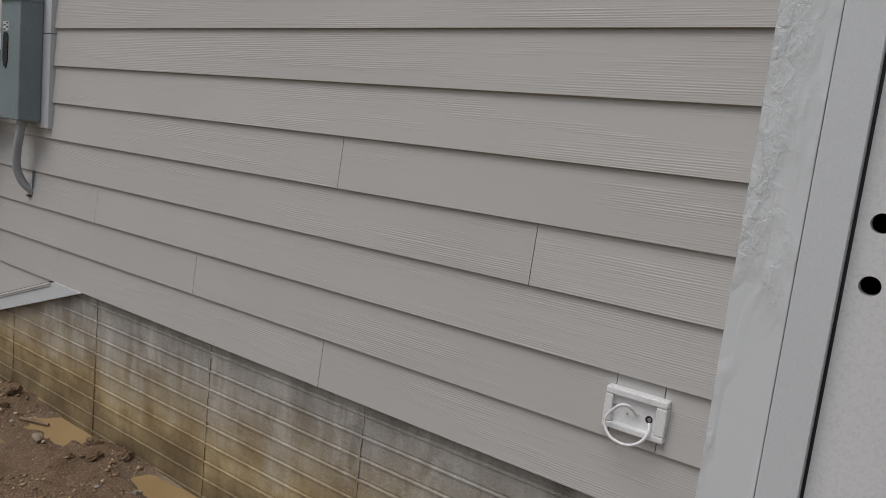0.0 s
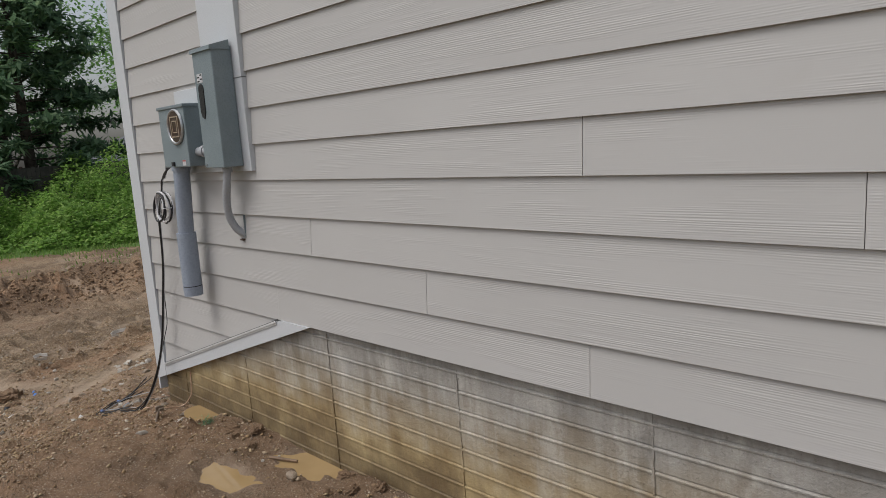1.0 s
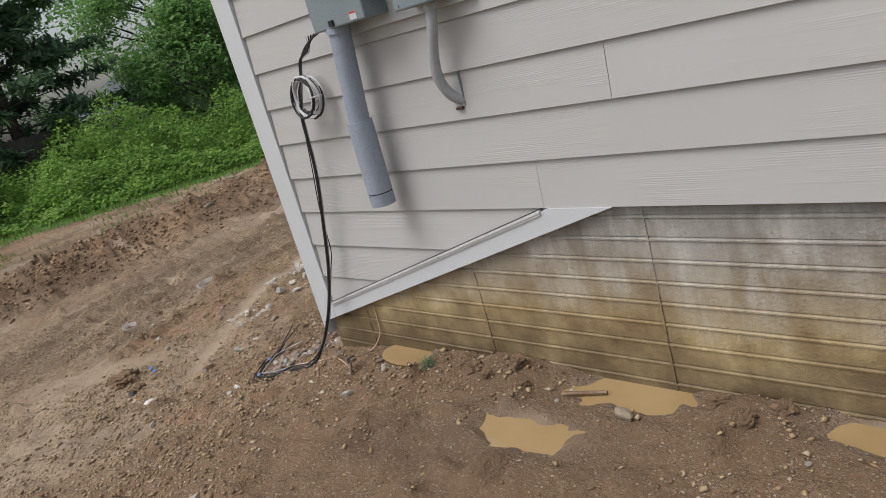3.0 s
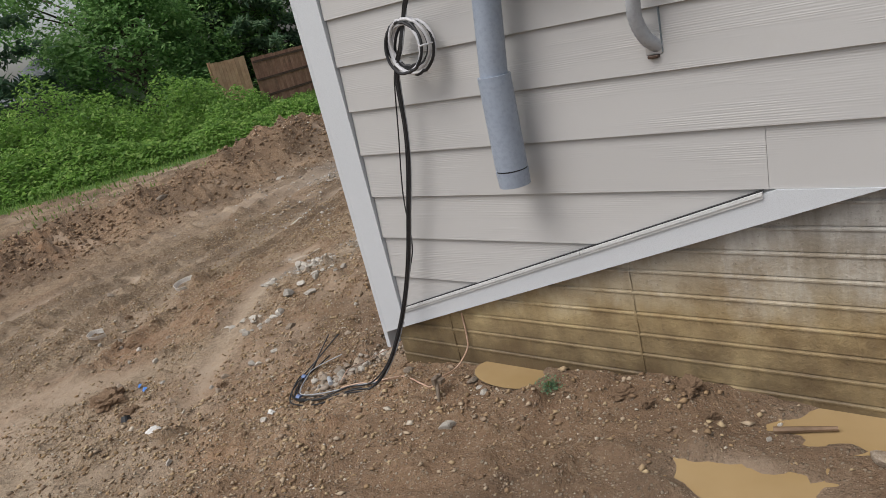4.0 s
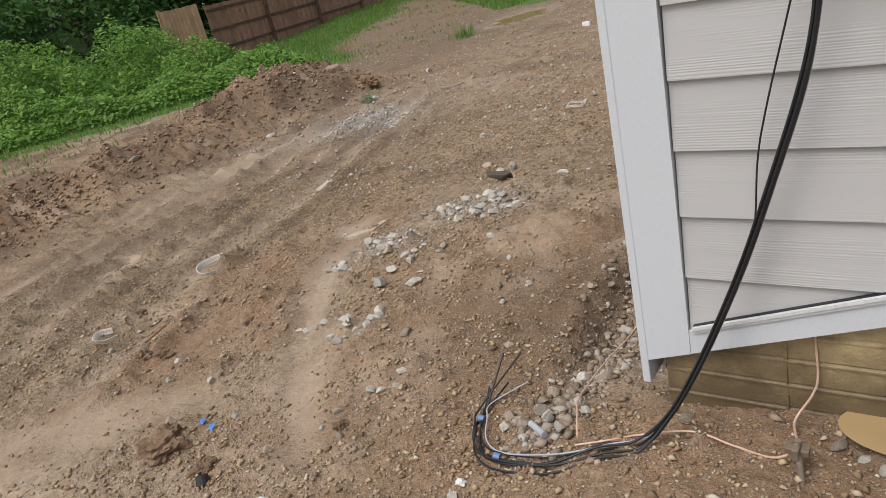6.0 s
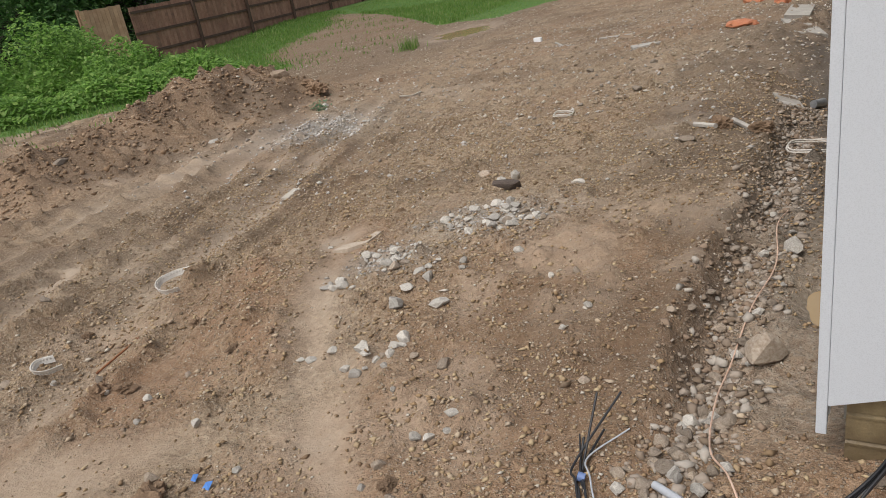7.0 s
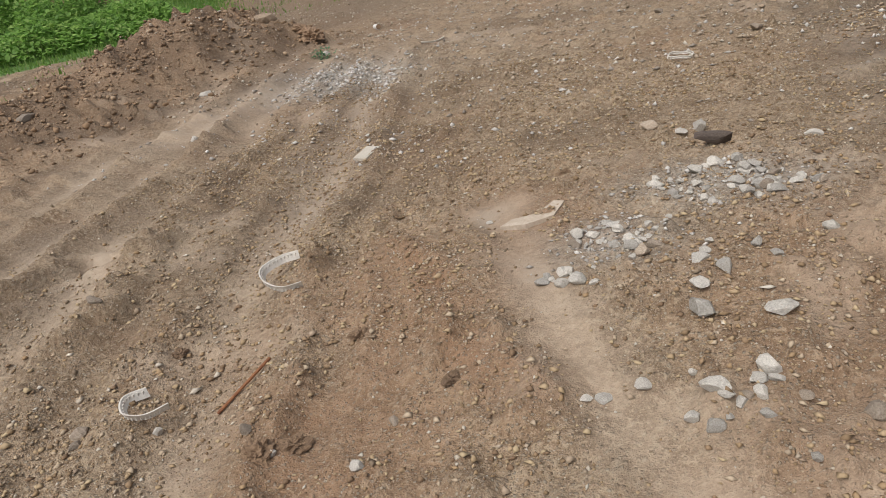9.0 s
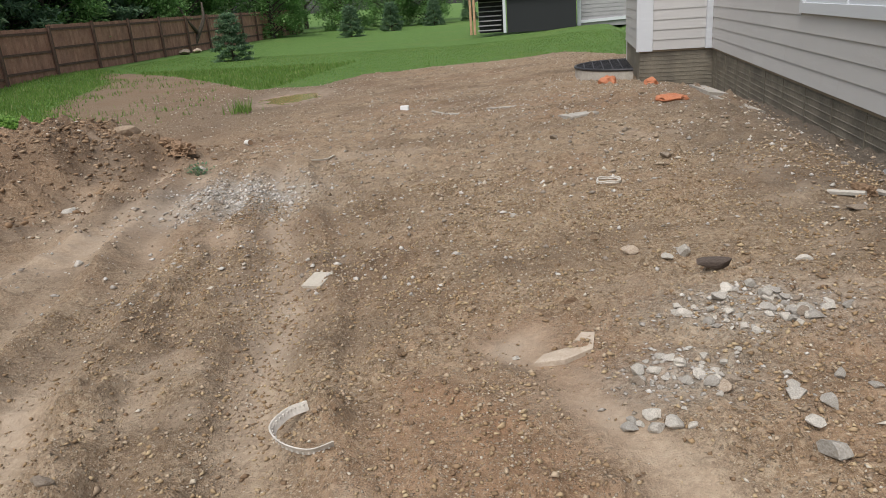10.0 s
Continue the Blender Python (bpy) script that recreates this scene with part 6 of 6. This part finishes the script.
bay = fence_bay(3.0, M_FENCE, M_POST, "weathered red-brown board fence panel with dark posts", 1.95)
ends = [(-22.45, 16.3), (-22.9, 26), (-23.6, 38), (-24.8, 50), (-25.8, 60.5)]
run, pos = [], None
total = [0.0]
for (ax, ay), (bx, by) in zip(ends, ends[1:]):
    total.append(total[-1] + math.hypot(bx - ax, by - ay))
step = 3.0
s_at = 0.0
first = True
while s_at < total[-1] - 1:
    x0, y0 = np.interp(s_at, total, [e[0] for e in ends]), np.interp(s_at, total, [e[1] for e in ends])
    x1, y1 = np.interp(s_at + step, total, [e[0] for e in ends]), np.interp(s_at + step, total, [e[1] for e in ends])
    m = Matrix.LocRotScale((x0, y0, gnd(x0, y0) - 0.02), Euler((0, 0, math.atan2(y1 - y0, x1 - x0) + math.pi)), None) @ Matrix.Translation((-3.0, 0, 0))
    if first:
        bay.matrix_basis = m
        first = False
    else:
        copy_thing(bay, m)
    s_at += step
raw = fence_bay(1.5, M_NEWFENCE, M_NEWFENCE, "pale raw cedar fence panel at the fence end", 1.75)
raw.matrix_basis = Matrix.LocRotScale((-22.75, 14.62, -0.62), Euler((0, 0, math.atan2(1.52, 0.2))), None)
old = fence_bay(2.4, plain("grey_old_fence", (0.07, 0.065, 0.055), (0.11, 0.10, 0.088), 0.9, 4, 40, 0.004), M_POST, "old grey wooden fence panel behind brambles", 2.0)
for i in range(4):
    m = Matrix.LocRotScale((-25.2, 0.6 + 2.4 * i, gnd(-25.2, 2) + 0.25), Euler((0, 0, math.pi / 2)), None)
    if i == 0:
        old.matrix_basis = m
    else:
        copy_thing(old, m)
log = thing("fallen_log", "dead forked trunk leaning against the fence", "log")
part("trunk", Build().tube(fine([(-24.0, 38.3, gnd(-24, 38) - 0.05), (-23.5, 38.6, 0.25), (-23.3, 39.0, 1.0), (-23.5, 39.5, 1.9)], 4), [0.16, 0.15, 0.14, 0.13, 0.12, 0.12, 0.11, 0.11, 0.10, 0.09, 0.08, 0.06, 0.05], 8), M_BARK, log, "", True)
part("limb", Build().tube([(-23.5, 38.6, 0.25), (-23.6, 37.8, 0.9), (-23.7, 37.2, 1.7)], [0.1, 0.07, 0.04], 7), M_BARK, log)
for x, y, s in ((-22.9, 35.6, 0.9), (-22.7, 36.6, 0.7)):
    ob = tagged(new("boulder", FIELD[0]), "pale boulder at the foot of the fence", "boulder", "boulders")
    ob.matrix_world = Matrix.LocRotScale((x, y, gnd(x, y) + 0.12), Euler((0, 0, x)), (s, s * 0.7, s * 0.5))

# brambles, weeds and rough grass
rw = np.random.RandomState(77)


def weed_top(x, y):
    edge = np.interp(y, [-40, -2, 3, 7, 10, 13, 15, 18], [-20, -19, -17.2, -15.2, -13.9, -13.6, -16.5, -19])
    deep = np.clip((edge - x - 0.6) / 5.0, 0, 1)
    lump = np.clip(0.78 + 0.75 * rough_field(x, y, 2.0, 61) + 0.55 * rough_field(x, y, 0.9, 62) + 0.25 * rough_field(x, y, 0.4, 65), 0.12, 2)
    return deep**0.8 * (1.45 + 0.35 * ease(14, 8, y)) * lump * ease(16.0, 11.5, y)


n_w = 180000
wx, wy = rw.uniform(-26, -13.5, n_w), rw.uniform(-14, 18, n_w)
wt = weed_top(wx, wy)
ok = wt > 0.08
wx, wy, wt = wx[ok], wy[ok], wt[ok]
wz = ground_z(wx, wy) + wt * (1 - np.abs(rw.normal(0, 0.3, len(wx)))) + 0.02
tagged(new("bramble_thicket", leaves("bramble_thicket", np.stack([wx, wy, wz], 1), 0.10, rw, M_BRAMBLE, 0.1, 1.25)), "dense bright green brambles and tall weeds", "weeds", kind="stuff")


def blades(name, x, y, lo, hi, label, material=M_GRASS, wide=0.012):
    n = len(x)
    h = rw.uniform(lo, hi, n)
    az, lean = rw.uniform(0, 6.3, n), rw.uniform(0.1, 0.6, n)
    z = ground_z(x, y) - 0.01
    c, s = np.cos(az), np.sin(az)
    w = wide * rw.uniform(0.7, 1.5, n)
    a = np.stack([x - s * w, y + c * w, z], 1)
    b = np.stack([x + s * w, y - c * w, z], 1)
    t = np.stack([x + c * h * lean, y + s * h * lean, z + h], 1)
    v = np.stack([a, b, t], 1).reshape(-1, 3)
    me_b = bpy.data.meshes.new(name)
    me_b.from_pydata(v.tolist(), [], (np.arange(n)[:, None] * 3 + (0, 1, 2)).tolist())
    me_b.materials.append(material)
    return tagged(new(name, me_b), label, "grass", kind="stuff")


gx_, gy_ = rw.uniform(-23, -11.0, 90000), rw.uniform(-14, 27, 90000)
near_edge = turf_cover(gx_, gy_) + 0.25 * rough_field(gx_, gy_, 0.9, 63)
ok = (rw.uniform(0, 1, len(gx_)) < np.clip(near_edge, 0, 1)) | ((rw.uniform(0, 1, len(gx_)) < 0.10 * ease(-9.5, -12, gx_)) & (rough_field(gx_, gy_, 1.2, 64) > 0.1))
blades("rough_grass", gx_[ok], gy_[ok], 0.04, 0.14, "rough green grass tufts at the edge of the plot", wide=0.016)
lx, ly = rw.uniform(-22, 1.5, 60000), rw.uniform(17, 34, 60000)
ok = turf_cover(lx, ly) > 0.5
blades("lawn_grass", lx[ok], ly[ok], 0.02, 0.05, "short mown green lawn", wide=0.014)
rx, ry = -9.75 + rw.normal(0, 0.14, 90), 13.7 + rw.normal(0, 0.18, 90)
blades("reeds", rx, ry, 0.15, 0.42, "clump of green reeds beside a wet hollow", wide=0.012)
for i, (x, y, s) in enumerate(((-7.15, 6.85, 0.15), (0.765, -0.12, 0.045))):
    k = 150
    pts = np.stack([x + rw.normal(0, s * 0.5, k), y + rw.normal(0, s * 0.5, k), np.full(k, gnd(x, y)) + np.abs(rw.normal(0, s * 0.45, k)) + 0.004], 1)
    weed = thing("weed", "small green weed sprouting from bare earth", "weed", group="weeds")
    part("stem", Build().tube([(x, y, gnd(x, y) - 0.01), (x, y, gnd(x, y) + s * 0.8)], s * 0.04, 5), M_GRASS, weed)
    ob = new("foliage", leaves("foliage", pts, s * 0.2, rw, M_NEEDLE, 0.0, 1.5))
    ob.parent = weed
    tagged(ob, kind="stuff")
solid("blue_tarp", Build().add([(-22.4, 2.2, gnd(-22, 2.5) + 0.05), (-21.6, 2.4, gnd(-22, 2.5) + 0.05), (-21.7, 3.2, gnd(-22, 2.5) + 0.10), (-22.5, 3.1, gnd(-22, 2.5) + 0.12), (-22.0, 2.7, gnd(-22, 2.5) + 0.30)], [(0, 1, 4), (1, 2, 4), (2, 3, 4), (3, 0, 4), (3, 2, 1, 0)]), plain("faded_blue_tarp", (0.10, 0.19, 0.27), (0.14, 0.24, 0.33), 0.6, 5), "crumpled faded blue tarp in the weeds", "tarp")

# window well with its steel grate, beside the bay
well = thing("window_well", "curved steel window well with a black grate", "window well")
WX, WY, WZ, WR = -1.46, 14.85, gnd(-2.0, 14.8) + 0.13, 1.12
arc = [(WX - WR * math.sin(a), WY - WR * math.cos(a)) for a in np.linspace(0, math.pi, 25)]
wall_w = Build().prism(arc + [(x + (WX - x) * 0.03, y + (WY - y) * 0.03) for x, y in reversed(arc)], "z", WZ - 0.5, WZ)
part("wall", wall_w, M_BOARD, well, "pale curved wall")
M_IRON = plain("black_iron", (0.03, 0.03, 0.033), (0.055, 0.055, 0.06), 0.5, 10, 80, 0.0005, 0.4)
part("rim", Build().tube([(x, y, WZ + 0.03) for x, y in arc], 0.028, 8), M_IRON, well)
for k in range(1, 12):
    y = WY - WR + k * 2 * WR / 12
    reach = math.sqrt(max(0, WR**2 - (y - WY) ** 2))
    part("grate_bar", Build().box(WX - reach, y - 0.014, WZ + 0.015, WX, y + 0.014, WZ + 0.05), M_IRON, well)
for k in range(1, 6):
    x = WX - k * WR / 6
    reach = math.sqrt(max(0, WR**2 - (x - WX) ** 2))
    part("grate_bar", Build().box(x - 0.012, WY - reach, WZ + 0.018, x + 0.012, WY + reach, WZ + 0.046), M_IRON, well)

# neighbouring house with raised deck and stairs
M_GREYWALL = plain("grey_siding", (0.30, 0.29, 0.30), (0.35, 0.34, 0.35), 0.6, 2)
M_DECK = plain("brown_deck", (0.10, 0.055, 0.04), (0.15, 0.085, 0.06), 0.8, 3)
# unlit space under deck and stairs, put in as black sheets
M_UNDERDECK = Nodes("underdeck_black").set((0.012, 0.013, 0.016), 0.6)
nb = thing("neighbour_house", "grey sided neighbouring house with white trim", "house")
zb = gnd(-1, 41) - 0.1
part("wall", Build().box(-2.3, 40.2, zb, 9.0, 48, 5.0), M_GREYWALL, nb)
for k in range(14):
    part("siding_course", Build().prism([(40.185, zb + 0.35 + 0.2 * k), (40.2, zb + 0.35 + 0.2 * k), (40.2, zb + 0.55 + 0.2 * k)], "x", -2.2, 9.0), M_GREYWALL, nb)
part("corner_board", Build().box(-2.45, 40.12, zb, -2.25, 40.3, 5.0), M_TRIM, nb)
part("base_trim", Build().prism([(-2.25, zb + 0.22), (9.0, zb + 0.55), (9.0, zb + 0.78), (-2.25, zb + 0.36)], "y", 40.10, 40.2), M_TRIM, nb)
part("roof", Build().prism([(39.8, 5.0), (48.4, 5.0), (44.1, 8.0)], "x", -2.8, 9.4), M_POST, nb)
deck = thing("raised_deck", "dark raised deck with stairs, its shaded underside closed by black sheets", "deck")
part("deck_floor", Build().box(-8.2, 39.3, 0.95, -2.4, 43.0, 1.2), M_DECK, deck)
part("underdeck_sheet", Build().box(-6.15, 39.5, zb, -2.5, 39.6, 0.95), M_UNDERDECK, deck)
part("white_post", Build().box(-6.35, 39.35, zb, -6.2, 39.5, 2.4), M_TRIM, deck, "white corner post")
for x in (-8.15, -7.95):
    part("post", Build().box(x, 39.3, zb, x + 0.12, 39.42, 0.95), M_NEWFENCE, deck)
part("stair_dark_sheet", Build().box(-7.8, 40.6, zb, -6.4, 40.7, 0.95), M_UNDERDECK, deck)
for k in range(7):
    part("stair_tread", Build().box(-7.75, 39.45 + 0.16 * k, zb + 0.15 + 0.24 * k, -6.5, 39.75 + 0.16 * k, zb + 0.20 + 0.24 * k), M_GREYWALL, deck)
house2 = thing("distant_house", "white house with a dark grey shingle roof among trees", "house", (0, 2.0, -1.1))
part("wall", Build().box(-45, 12.2, -1.0, -38.6, 19.5, 2.6), plain("pale_house_wall", (0.55, 0.56, 0.58), (0.62, 0.63, 0.65), 0.7, 2), house2)
part("roof", Build().prism([(11.8, 2.4), (19.9, 2.4), (15.9, 4.8)], "x", -45.4, -38.2), plain("slate_roof", (0.09, 0.10, 0.115), (0.14, 0.15, 0.17), 0.85, 3, 20, 0.01), house2)
part("fascia", Build().prism([(11.75, 2.30), (11.75, 2.45), (15.85, 5.06), (19.95, 2.45), (19.95, 2.30), (15.85, 4.90)], "x", -38.19, -38.10), M_TRIM, house2)
part("window", Build().box(-38.62, 15.2, 0.6, -38.57, 16.6, 2.0), M_GLASS, house2)
line = thing("power_line", "thin overhead power line between distant poles", "cable")
part("wire", Build().tube([(-17.6, -12.0, 6.6), (-16.6, 0.0, 5.95), (-16.2, 5.0, 5.85), (-15.5, 14.0, 6.3), (-14.5, 26, 7.4)], 0.012, 5), M_WHITE_WIRE, line)
